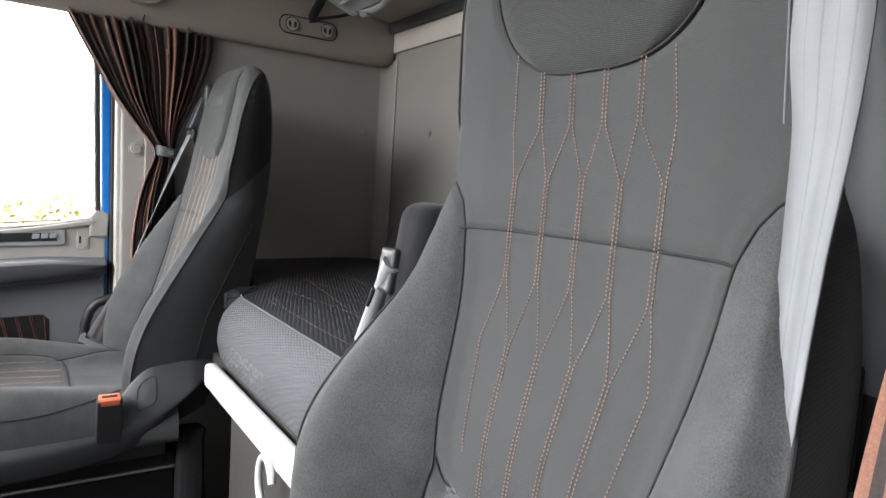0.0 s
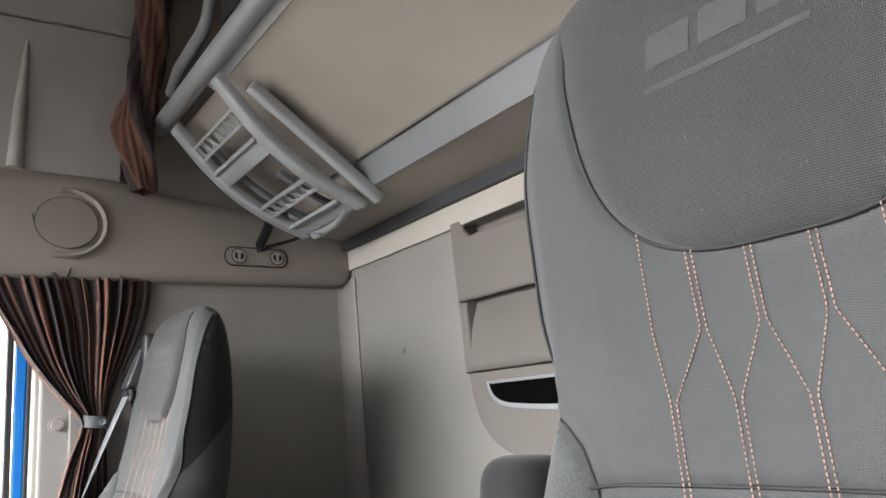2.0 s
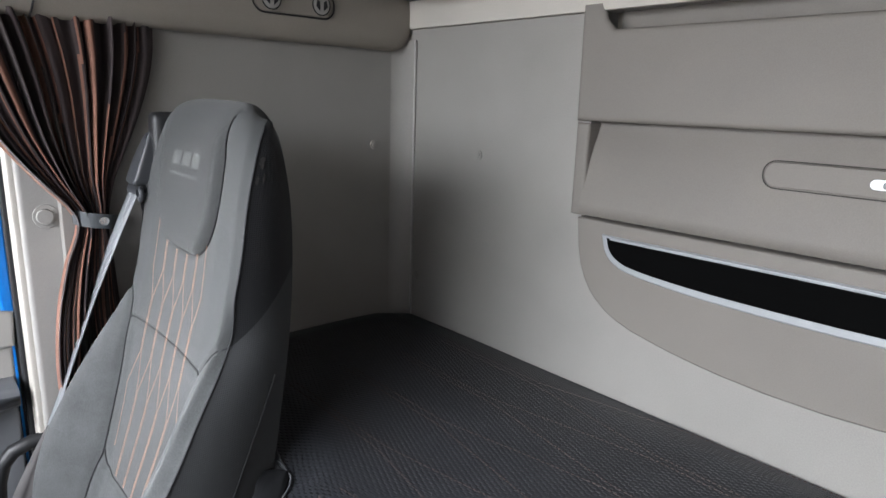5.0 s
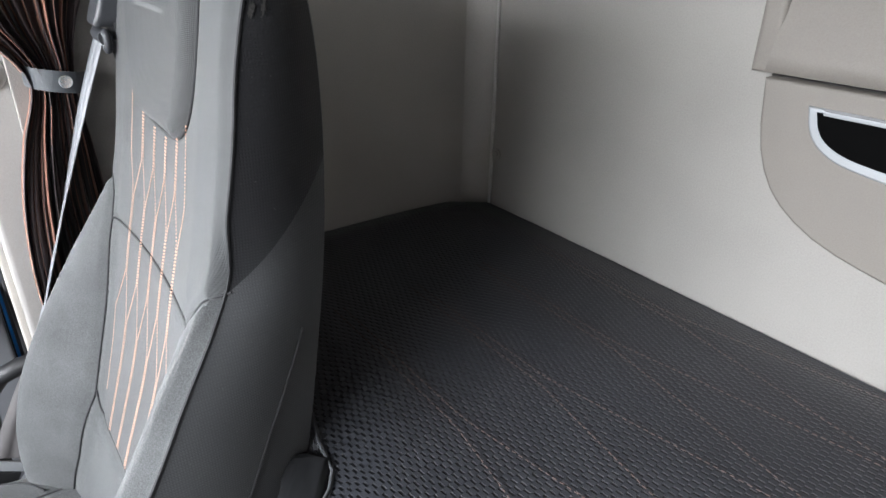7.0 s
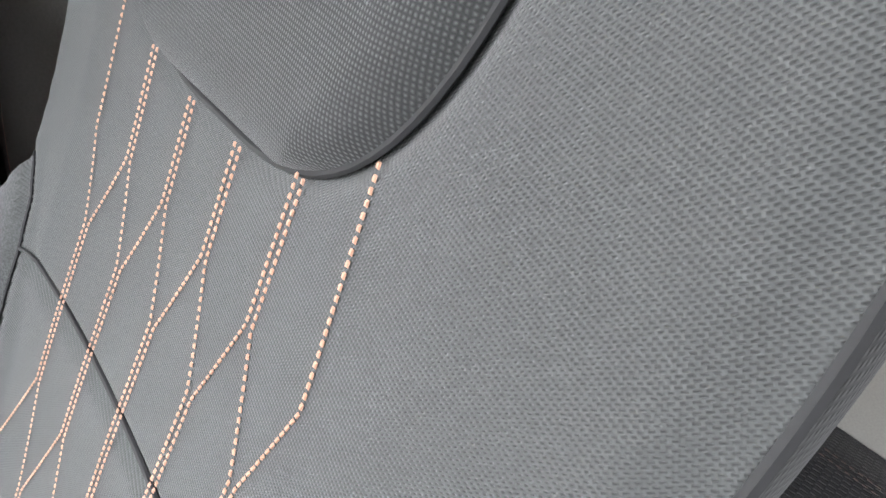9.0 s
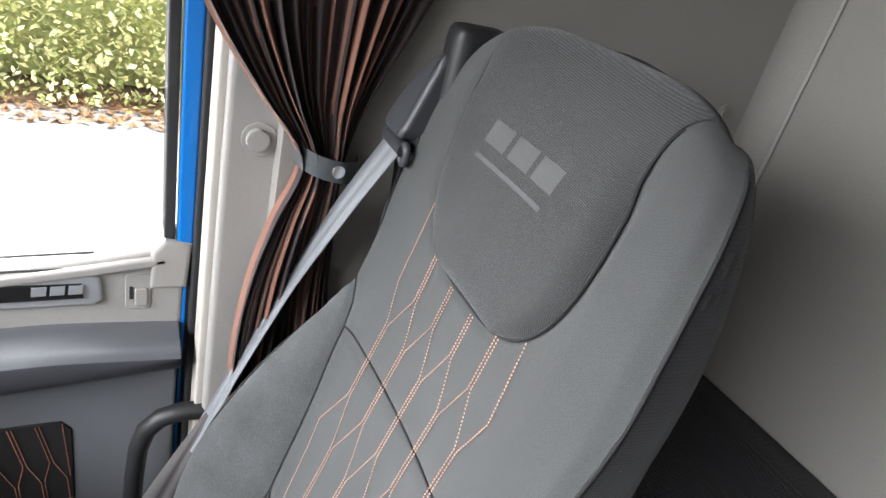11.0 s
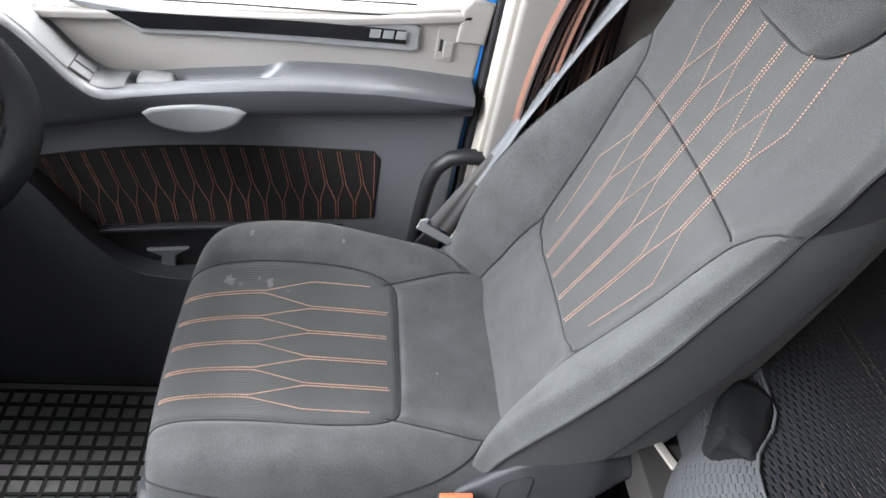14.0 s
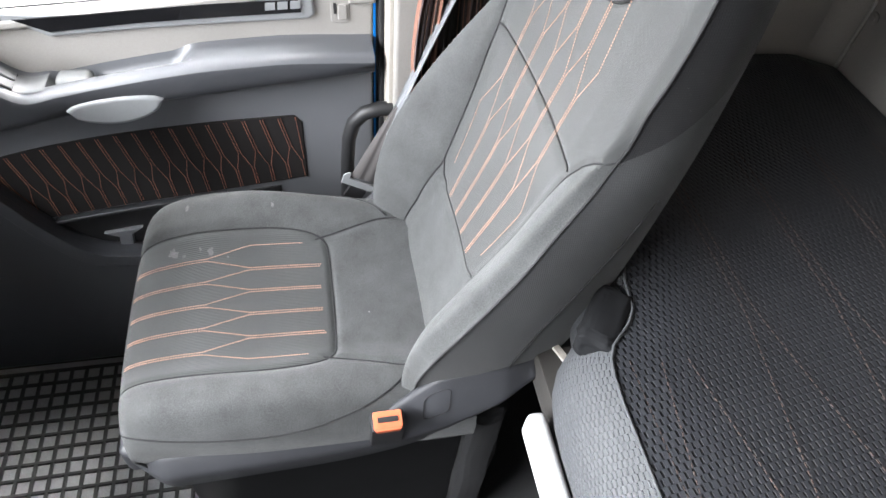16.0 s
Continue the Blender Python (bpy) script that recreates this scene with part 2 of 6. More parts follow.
M = {
    "seat_cloth": dimpled("charcoal_seat_cloth", (0.064, 0.066, 0.066), 0.62, pitch=(0.0017, 0.00082), turn=-40.0, slip=0.37, rough=0.92, spec=0.15, deep=0.0003, long=(0.04, 0.42), wide=(0.02, 0.46), wobble=420.0),
    "seat_rib": weave("ribbed_seat_cloth", (0.057, 0.059, 0.059), pitch=0.0026, relief=0.6, ribs_only=True),
    "seat_smooth": material("smooth_worn_seat_cloth", (0.062, 0.064, 0.064), 0.9, grain=850, relief=0.8, vary=0.34, spots=26, sheen=0.12, spec=0.15, heather=0.11),
    "seat_dark": weave("near_black_cloth", (0.012, 0.012, 0.013), pitch=0.0022, relief=0.3),
    "seat_side": weave("dark_side_cloth", (0.040, 0.041, 0.042), pitch=0.0022, relief=0.3),
    "pillow": weave("fine_headrest_cloth", (0.049, 0.050, 0.050), pitch=0.00118, relief=0.6, slant=4.0, contrast=(0.62, 1.60)),
    "rust_thread": material("rust_thread", (0.36, 0.14, 0.082), 0.7, grain=2000, vary=0.25, spots=30),
    "logo_worn": material("worn_print", (0.058, 0.059, 0.060), 0.85, grain=1200, vary=0.25, spec=0.15),
    "chalk": material("pale_smudge", (0.115, 0.115, 0.113), 0.95, grain=500, vary=0.5, spots=60, spec=0.1),
    "thread": material("orange_thread", (0.48, 0.275, 0.19), 0.7, grain=2000, vary=0.25, spots=30),
    "thread_fine": material("fine_orange_thread", (0.36, 0.20, 0.145), 0.7, grain=2000, vary=0.25, spots=30),
    "seam": material("black_piping", (0.014, 0.014, 0.015), 0.8),
    "dark_plastic": material("dark_grey_plastic", (0.030, 0.031, 0.035), 0.55, grain=700, relief=0.35),
    "black_plastic": material("black_plastic", (0.016, 0.016, 0.017), 0.5, grain=600, relief=0.3),
    "rim_black": material("black_rim_leather", (0.0025, 0.0025, 0.0027), 0.85, grain=600, relief=0.4, spec=0.03),
    "gloss_black": material("gloss_black", (0.008, 0.008, 0.009), 0.12, relief=0.0, coat=0.5),
    "pedestal_black": material("satin_black_steel", (0.006, 0.006, 0.0065), 0.4, relief=0.1, spec=0.25),
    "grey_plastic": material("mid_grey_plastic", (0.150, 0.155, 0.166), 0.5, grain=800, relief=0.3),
    "guide_grey": material("charcoal_grey_plastic", (0.042, 0.044, 0.048), 0.45, grain=700, relief=0.3),
    "panel_silver": material("pale_silver_plastic", (0.14, 0.145, 0.149), 0.55, 0.1, grain=900, relief=0.1),
    "ledge_lit": material("satin_grey_ledge", (0.11, 0.114, 0.123), 0.40, 0.1, grain=900, relief=0.15),
    "cup_silver": material("bright_satin_silver", (0.27, 0.28, 0.287), 0.45, 0.1, grain=900, relief=0.05),
    "silver": material("silver_paint", (0.34, 0.35, 0.36), 0.42, 0.35, grain=900, relief=0.05),
    "chrome": material("satin_chrome", (0.75, 0.76, 0.77), 0.2, 1.0, relief=0.02),
    "bracket_metal": material("dark_zinc_plate", (0.028, 0.029, 0.031), 0.42, 0.0, relief=0.05),
    "steel": material("bare_steel", (0.45, 0.45, 0.46), 0.35, 1.0, vary=0.25),
    "light_trim": material("light_warm_grey_trim", (0.315, 0.300, 0.281), 0.6, grain=700, relief=0.3),
    "beige": material("beige_trim", (0.25, 0.222, 0.190), 0.7, grain=600, relief=0.35),
    # a greyer beige, darkened to hold the weaker light at the rear
    "locker_shaded": material("grey_beige_moulding", (0.158, 0.143, 0.125), 0.65, grain=600, relief=0.35),
    "door_belt": material("pale_seat_belt", (0.20, 0.206, 0.216), 0.55, grain=1500, relief=0.5, vary=0.08),
    "hub_beige": material("grey_beige_hub", (0.125, 0.117, 0.104), 0.6, grain=700, relief=0.3),
    "dry_stain": material("pale_dry_stain", (0.034, 0.033, 0.031), 0.95, grain=500, vary=0.5, spots=60, spec=0.1),
    "beige_panel": material("beige_padded_panel", (0.34, 0.305, 0.265), 0.8, grain=450, relief=0.4),
    "wall": material("grey_beige_wall_cloth", (0.245, 0.231, 0.214), 0.9, grain=500, relief=0.5, sheen=0.1),
    "cream": material("cream_strip", (0.44, 0.41, 0.365), 0.75, grain=500),
    # mattress slots: a black base, darkened further by shade put into the colour
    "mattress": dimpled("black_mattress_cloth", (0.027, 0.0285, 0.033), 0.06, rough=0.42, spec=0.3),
    "mattress_side": dimpled("grey_mattress_border", (0.078, 0.081, 0.086), 1.45, True, rough=0.75, spec=0.25),
    "mattress_pad": dimpled("black_pad_cloth", (0.010, 0.0104, 0.0115), 2.2, True, rough=0.8, spec=0.2),
    "white_rail": material("white_painted_board", (0.56, 0.56, 0.55), 0.45, grain=300, relief=0.05),
    "felt": material("grey_brown_felt", (0.034, 0.031, 0.028), 0.95, grain=900, relief=1.0, vary=0.3),
    "rubber": material("black_rubber", (0.02, 0.02, 0.021), 0.65, grain=900, relief=0.3, vary=0.3),
    "blue": material("blue_body_paint", (0.0, 0.16, 0.55), 0.3, 0.0, relief=0.0, coat=0.6, vary=0.05),
    "belt": material("grey_seat_belt", (0.165, 0.171, 0.182), 0.6, grain=1500, relief=0.5, vary=0.08),
    # darker copy of the belt grey, for the run that lies in shade
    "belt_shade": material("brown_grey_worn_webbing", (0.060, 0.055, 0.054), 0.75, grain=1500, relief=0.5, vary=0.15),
    "orange": material("orange_plastic", (0.55, 0.13, 0.06), 0.4, relief=0.05),
    "leather": material("dark_leatherette", (0.055, 0.06, 0.065), 0.5, grain=500, relief=0.5),
    "logo": material("pale_grey_print", (0.066, 0.068, 0.067), 0.8, grain=1200, vary=0.25),
    "white_print": material("white_print", (0.8, 0.8, 0.8), 0.6),
    "curtain": material("dark_brown_curtain", (0.036, 0.025, 0.025), 0.9, grain=900, vary=0.35, sheen=0.05),
    "curtain_roll": material("dark_rust_curtain", (0.105, 0.045, 0.030), 0.9, grain=900, vary=0.35, sheen=0.05),
    "curtain_orange": material("rust_curtain_band", (0.20, 0.092, 0.062), 0.9, grain=900, vary=0.35, sheen=0.05),
    "asphalt": material("worn_concrete", (0.22, 0.212, 0.20), 0.9, grain=60, vary=0.3, spots=0.6),
    "leaf": material("leaf_green", (0.26, 0.29, 0.09), 0.6, grain=20, vary=0.6, spots=1.5),
    "dry_leaf": material("dry_leaf", (0.20, 0.10, 0.04), 0.8, grain=20, vary=0.5, spots=2),
    "dull_thread": material("dull_brown_thread", (0.068, 0.042, 0.034), 0.8, grain=2000, vary=0.3, spots=8),
    "mattress_word": material("raised_border_cloth", (0.125, 0.13, 0.135), 0.9, grain=900),
    "speaker_cloth": material("speaker_cloth", (0.235, 0.21, 0.178), 0.85, grain=1400, relief=0.8),
    "net": material("black_net", (0.012, 0.012, 0.013), 0.9, grain=400, relief=1.0),
    "ladder_grey": material("ladder_grey_plastic", (0.33, 0.34, 0.345), 0.45, grain=500, relief=0.15),
    "arm_plastic": material("charcoal_door_plastic", (0.050, 0.052, 0.058), 0.42, grain=700, relief=0.25),
    "insert_cloth": material("black_insert_cloth", (0.012, 0.010, 0.010), 0.95, grain=900, relief=0.4, vary=0.3),
    "rubber_pad": material("worn_rubber", (0.24, 0.243, 0.248), 0.5, grain=700, relief=0.3, vary=0.35),
    "leaf_pale": material("pale_leaf", (0.72, 0.70, 0.36), 0.6, grain=20, vary=0.5, spots=1.5),
    "bark": material("dark_twigs", (0.30, 0.32, 0.13), 0.9, grain=20, vary=0.6),
    "soil": material("leafy_soil", (0.16, 0.10, 0.06), 0.95, grain=30, vary=0.5, spots=3),
    "white_sky": material("white_overcast", (0.8, 0.8, 0.8), 1.0),
    "slot_shade": material("matt_black", (0.003, 0.003, 0.003), 0.95, spec=0.0),
    "profile_grey": material("grey_aluminium", (0.22, 0.23, 0.245), 0.4, 0.3, relief=0.03),
    "carpet": material("dark_carpet", (0.03, 0.03, 0.031), 0.95, grain=700, relief=0.8, vary=0.3),
}
glass = bpy.data.materials.new("window_glass")
glass.use_nodes = True
g = glass.node_tree.nodes["Principled BSDF"]
g.inputs["Transmission Weight"].default_value, g.inputs["Roughness"].default_value, g.inputs["IOR"].default_value = 1.0, 0.0, 1.1
M["glass"] = glass
glow = M["white_sky"].node_tree.nodes["Principled BSDF"]
glow.inputs["Emission Color"].default_value, glow.inputs["Emission Strength"].default_value = (0.97, 0.99, 1.0, 1.0), 3.0


# ---- mesh helpers ----
def mesh_object(name, verts, faces, mat, parent=None, label="", smooth=True, uv=None):
    me = bpy.data.meshes.new(name)
    me.from_pydata([tuple(v) for v in verts], [], faces)
    if smooth:
        me.polygons.foreach_set("use_smooth", [True] * len(me.polygons))
    if uv is not None:
        layer = me.uv_layers.new(name="UVMap")
        idx = np.empty(len(me.loops), int)
        me.loops.foreach_get("vertex_index", idx)
        layer.data.foreach_set("uv", np.asarray(uv, float)[idx].ravel())
    me.materials.append(M[mat])
    ob = new(name, me)
    if parent is not None:
        ob.parent = parent
    if label:
        ob["label"] = label
    return ob


def face_weighted(bm):
    """Corner normals weighted by face area: flat faces stay flat, rounded edges stay soft, sharp ones sharp."""
    bm.normal_update()
    out = []
    heavy = {f: f.normal * f.calc_area() for f in bm.faces}
    for f in bm.faces:
        n0 = f.normal
        for v in f.verts:
            total = Vector((0, 0, 0))
            for g2 in v.link_faces:
                if g2.normal.dot(n0) > 0.55:
                    total += heavy[g2]
            out.append(total.normalized() if total.length > 1e-12 else n0)
    return out


def part(name, bm, mat, parent=None, label="", smooth=True):
    """Links a bmesh as one mesh object under a thing or a part."""
    me = bpy.data.meshes.new(name)
    normals = face_weighted(bm) if smooth else None
    bm.to_mesh(me)
    bm.free()
    if smooth:
        me.polygons.foreach_set("use_smooth", [True] * len(me.polygons))
        me.normals_split_custom_set(normals)
    me.materials.append(M[mat])
    ob = new(name, me)
    if parent is not None:
        ob.parent = parent
    if label:
        ob["label"] = label
    return ob


def thing(name, label, category, group="", kind="", place=(0, 0, 0)):
    ob = new(name)
    ob.location = place
    ob.empty_display_size = 0.05
    return tagged(ob, label, category, group, kind)


def box(x0, x1, y0, y1, z0, z1, bevel=0.004, bm=None, m=None, seg=2):
    """A box with rounded edges, added to bm."""
    own = bmesh.new()
    bmesh.ops.create_cube(own, size=1)
    bmesh.ops.scale(own, vec=(x1 - x0, y1 - y0, z1 - z0), verts=own.verts)
    bmesh.ops.translate(own, vec=((x0 + x1) / 2, (y0 + y1) / 2, (z0 + z1) / 2), verts=own.verts)
    if bevel > 0:
        bmesh.ops.bevel(own, geom=list(own.edges), offset=bevel, segments=seg, profile=0.6, affect="EDGES")
    if m is not None:
        bmesh.ops.transform(own, matrix=m, verts=own.verts)
    return merge(bm, own)


def merge(bm, own):
    if bm is None:
        return own
    me = bpy.data.meshes.new("tmp")
    own.to_mesh(me)
    own.free()
    bm.from_mesh(me)
    bpy.data.meshes.remove(me)
    return bm


def tube(points, r, seg=10, bm=None, closed=False, flat=1.0):
    """A round bar along points. r: one radius or one for each point."""
    pts = [Vector(p) for p in points]
    rs = r if isinstance(r, (list, tuple)) else [r] * len(pts)
    own = bmesh.new()
    rings, up = [], None
    for i, p in enumerate(pts):
        a, b = pts[i - 1] if i or closed else p, pts[(i + 1) % len(pts)] if i + 1 < len(pts) or closed else p
        d = (b - a).normalized()
        if up is None:
            up = Vector((0, 0, 1)) if abs(d.z) < 0.9 else Vector((1, 0, 0))
        side = d.cross(up).normalized()
        up = side.cross(d).normalized()
        rings.append([own.verts.new(p + rs[i] * (math.cos(2 * math.pi * k / seg) * side + flat * math.sin(2 * math.pi * k / seg) * up)) for k in range(seg)])
    n = len(rings)
    for i in range(n if closed else n - 1):
        for k in range(seg):
            own.faces.new((rings[i][k], rings[i][(k + 1) % seg], rings[(i + 1) % n][(k + 1) % seg], rings[(i + 1) % n][k]))
    if not closed:
        own.faces.new(rings[0][::-1]), own.faces.new(rings[-1])
    bmesh.ops.recalc_face_normals(own, faces=own.faces)
    return merge(bm, own)


def slab(outline, thick, bevel=0.004, seg=2, m=None, bm=None, holes=None):
    """A plate from an outline in x and y, from z = 0 down to -thick, its edges rounded, turned by m."""
    own = bmesh.new()
    face = own.faces.new([own.verts.new((x, y, 0)) for x, y in outline])
    out = bmesh.ops.extrude_face_region(own, geom=[face])
    bmesh.ops.translate(own, vec=(0, 0, -thick), verts=[v for v in out["geom"] if isinstance(v, bmesh.types.BMVert)])
    bmesh.ops.recalc_face_normals(own, faces=own.faces)
    if bevel > 0:
        ring = [e for e in own.edges if abs(e.verts[0].co.z - e.verts[1].co.z) < 1e-6]
        bmesh.ops.bevel(own, geom=ring, offset=bevel, segments=seg, profile=0.6, affect="EDGES")
    if m is not None:
        bmesh.ops.transform(own, matrix=m, verts=own.verts)
    return merge(bm, own)


def round_rect(x0, x1, y0, y1, r, n=5):
    out = []
    for cx, cy, a in ((x1 - r, y1 - r, 0), (x0 + r, y1 - r, 90), (x0 + r, y0 + r, 180), (x1 - r, y0 + r, 270)):
        out += [(cx + r * math.cos(radians(a + 90 * k / n)), cy + r * math.sin(radians(a + 90 * k / n))) for k in range(n + 1)]
    return out


def disc(r, thick, m, bm=None, seg=24, bevel=0.001):
    return slab([(r * math.cos(2 * math.pi * k / seg), r * math.sin(2 * math.pi * k / seg)) for k in range(seg)], thick, bevel, 2, m, bm)


def surface(fn, us, vs):
    """Vertices and faces of a grid over us and vs."""
    verts = [fn(u, v) for v in vs for u in us]
    n = len(us)
    faces = [(j * n + i, j * n + i + 1, (j + 1) * n + i + 1, (j + 1) * n + i) for j in range(len(vs) - 1) for i in range(n - 1)]
    return verts, faces


def curve_at(rows, x):
    """A smooth value between rows of (x, value)."""
    xs, ys = [r[0] for r in rows], [r[1] for r in rows]
    if x <= xs[0]:
        return ys[0]
    if x >= xs[-1]:
        return ys[-1]
    i = max(k for k in range(len(xs) - 1) if xs[k] <= x)
    slope = [(ys[min(k + 1, len(xs) - 1)] - ys[max(k - 1, 0)]) / (xs[min(k + 1, len(xs) - 1)] - xs[max(k - 1, 0)]) for k in (i, i + 1)]
    h = xs[i + 1] - xs[i]
    t = (x - xs[i]) / h
    return (2 * t**3 - 3 * t**2 + 1) * ys[i] + (t**3 - 2 * t**2 + t) * h * slope[0] + (3 * t**2 - 2 * t**3) * ys[i + 1] + (t**3 - t**2) * h * slope[1]


def smoothstep(a, b, x):
    t = min(max((x - a) / (b - a), 0.0), 1.0)
    return t * t * (3 - 2 * t)


def rounded(line, times=2):
    """Cuts the corners of an open polyline, keeping its ends."""
    for _ in range(times):
        cut = [line[0]]
        for (ax, ay), (bx, by) in zip(line, line[1:]):
            cut += [(0.75 * ax + 0.25 * bx, 0.75 * ay + 0.25 * by), (0.25 * ax + 0.75 * bx, 0.25 * ay + 0.75 * by)]
        line = cut + [line[-1]]
    return line


def polyline_distance(px, pz, line):
    """How far grid points lie from a polyline, as an array."""
    best = np.full(np.shape(px), 9.0)
    for (ax, az), (bx, bz) in zip(line, line[1:]):
        dx, dz = bx - ax, bz - az
        t = np.clip(((px - ax) * dx + (pz - az) * dz) / (dx * dx + dz * dz + 1e-12), 0, 1)
        best = np.minimum(best, np.hypot(px - ax - t * dx, pz - az - t * dz))
    return best


def resample(line, step):
    """Points a step apart along a polyline."""
    out, left = [line[0]], step
    for (ax, az), (bx, bz) in zip(line, line[1:]):
        span, pos = math.hypot(bx - ax, bz - az), 0.0
        while span - pos >= left:
            pos += left
            out.append((ax + (bx - ax) * pos / span, az + (bz - az) * pos / span))
            left = step
        left -= span - pos
    return out


# ---- seats ----
PROFILE_Y = [(0.44, 0.690), (0.52, 0.702), (0.60, 0.724), (0.675, 0.750), (0.78, 0.787), (0.885, 0.815), (0.95, 0.832), (1.02, 0.846), (1.10, 0.860), (1.15, 0.867), (1.18, 0.870), (1.215, 0.876), (1.243, 0.887), (1.268, 0.904), (1.293, 0.926)]
PROFILE_Z = [(0.44, 0.44), (0.60, 0.60), (0.90, 0.90), (1.15, 1.148), (1.18, 1.174), (1.215, 1.199), (1.243, 1.214), (1.268, 1.221), (1.293, 1.219)]
HALF_WIDTH = [(0.44, 0.160), (0.52, 0.172), (0.60, 0.190), (0.66, 0.202), (0.72, 0.208), (0.80, 0.204), (0.86, 0.191), (0.90, 0.181), (0.93, 0.172), (0.97, 0.177), (1.02, 0.182), (1.06, 0.182), (1.10, 0.178), (1.14, 0.171), (1.18, 0.163), (1.215, 0.153), (1.243, 0.141), (1.268, 0.126), (1.293, 0.104)]
BOLSTER = [(0.44, 0.020), (0.52, 0.044), (0.60, 0.066), (0.68, 0.074), (0.76, 0.062), (0.84, 0.036), (0.90, 0.012), (0.93, 0.002), (0.96, 0.0), (1.293, 0.0)]
INNER = [(0.44, 0.145), (0.52, 0.138), (0.58, 0.122), (0.66, 0.105), (0.72, 0.113), (0.80, 0.127), (0.885, 0.140), (0.93, 0.160), (1.0, 0.125), (1.293, 0.11)]
BACK_Y = [(0.44, 0.820), (0.60, 0.865), (0.74, 0.896), (0.83, 0.912), (0.94, 0.930), (1.02, 0.937), (1.10, 0.937), (1.18, 0.932), (1.24, 0.930), (1.293, 0.938)]
BACK_S = [(0.44, 0.150), (0.60, 0.168), (0.80, 0.168), (1.00, 0.156), (1.10, 0.152), (1.18, 0.142), (1.24, 0.126), (1.268, 0.113), (1.293, 0.094)]
SEAM_H = 0.885

BACK_SEAMS = [
    [(-0.140, SEAM_H), (0.140, SEAM_H)],
    [(-0.174, 0.930), (-0.162, 0.922), (-0.150, 0.908), (-0.140, SEAM_H), (-0.127, 0.80), (-0.113, 0.72), (-0.106, 0.685), (-0.116, 0.60), (-0.136, 0.50)],
    [(0.174, 0.930), (0.162, 0.922), (0.150, 0.908), (0.140, SEAM_H), (0.127, 0.80), (0.113, 0.72), (0.106, 0.685), (0.116, 0.60), (0.136, 0.50)],
    [(-0.106, 0.690), (-0.096, 0.670), (-0.07, 0.660), (0.07, 0.660), (0.096, 0.670), (0.106, 0.690)],
]


SWELL, PILLOW_W = 0.0, 0.108


def half_width(h):
    """Half the seat back's width; the less worn seat is fuller low down."""
    return curve_at(HALF_WIDTH, h) + SWELL * 0.020 * smoothstep(0.86, 0.72, h) - SWELL * 0.007 * smoothstep(0.95, 1.05, h)


def pillow_half(h):
    """Half the width of the headrest cushion at a height; its bottom is a soft U."""
    if h > 1.15:
        return PILLOW_W - 0.004 * smoothstep(1.15, 1.18, h) + 0.004 * smoothstep(1.19, 1.28, h)
    k = min(max((1.15 - h) / 0.136, 0.0), 1.0)
    return PILLOW_W * (1 - k**2.9) ** (1 / 2.9)


PILLOW_ROWS = [1.0143 + 0.2787 * t**2.4 for t in np.linspace(0, 1, 64)]


def back_point(s, h):
    """The seat back's front skin without its seams."""
    w, p, a = half_width(h), curve_at(INNER, h), abs(s)
    full = SWELL * smoothstep(0.86, 0.70, h)
    y = curve_at(PROFILE_Y, h) + 0.006 * max(0.0, 1 - (a / 0.12) ** 2)
    y -= 0.026 * full + (curve_at(BOLSTER, h) + 0.034 * full) * smoothstep(p - 0.02, p + 0.75 * (w - p), a)
    y += (0.016 - 0.010 * smoothstep(0.93, 1.0, h)) * smoothstep(0.72, 1.0, (a - p) / max(w - p, 1e-3)) if a > p else 0.0
    y += 0.020 * (a / w) ** 4 * smoothstep(1.08, 1.25, h) * (1 - 0.6 * smoothstep(1.22, 1.293, h))
    z = curve_at(PROFILE_Z, h) - 0.020 * (a / w) ** 5 * smoothstep(1.08, 1.26, h)
    return s, y, z


def back_stitches():
    """Rows of thread on the seat back: columns that split and meet again, as a net."""
    col = [(i - 2.5) * (0.0383 - 0.0036 * SWELL) - 0.0008 * (1 - SWELL) for i in range(6)]
    node = [(i - 2.0) * 0.0395 - 0.001 * (1 - SWELL) for i in range(5)]
    gap, rows = 0.0019, []
    for j in range(5):
        for k, side in ((j, 1), (j + 1, -1)):
            bottom = 0.668 if abs(col[k]) < 0.08 else 0.70
            inward = 1 - (0.07 if col[k] > 0 else 0.02) * smoothstep(0.07, 0.09, abs(col[k]))
            top = next((h for h in np.linspace(0.99, 1.16, 170) if pillow_half(h) > abs(col[k]) * inward + 0.002), 1.02) - (0.012 if k == 5 else 0.002)
            rows.append([(col[k] * inward + side * gap, top), (col[k] + side * gap, 0.972), (node[j] - side * gap, 0.932), (node[j] - side * gap, 0.846), (1.10 * col[k] + side * gap, 0.794), (0.90 * col[k] + side * gap, bottom)])
    return rows


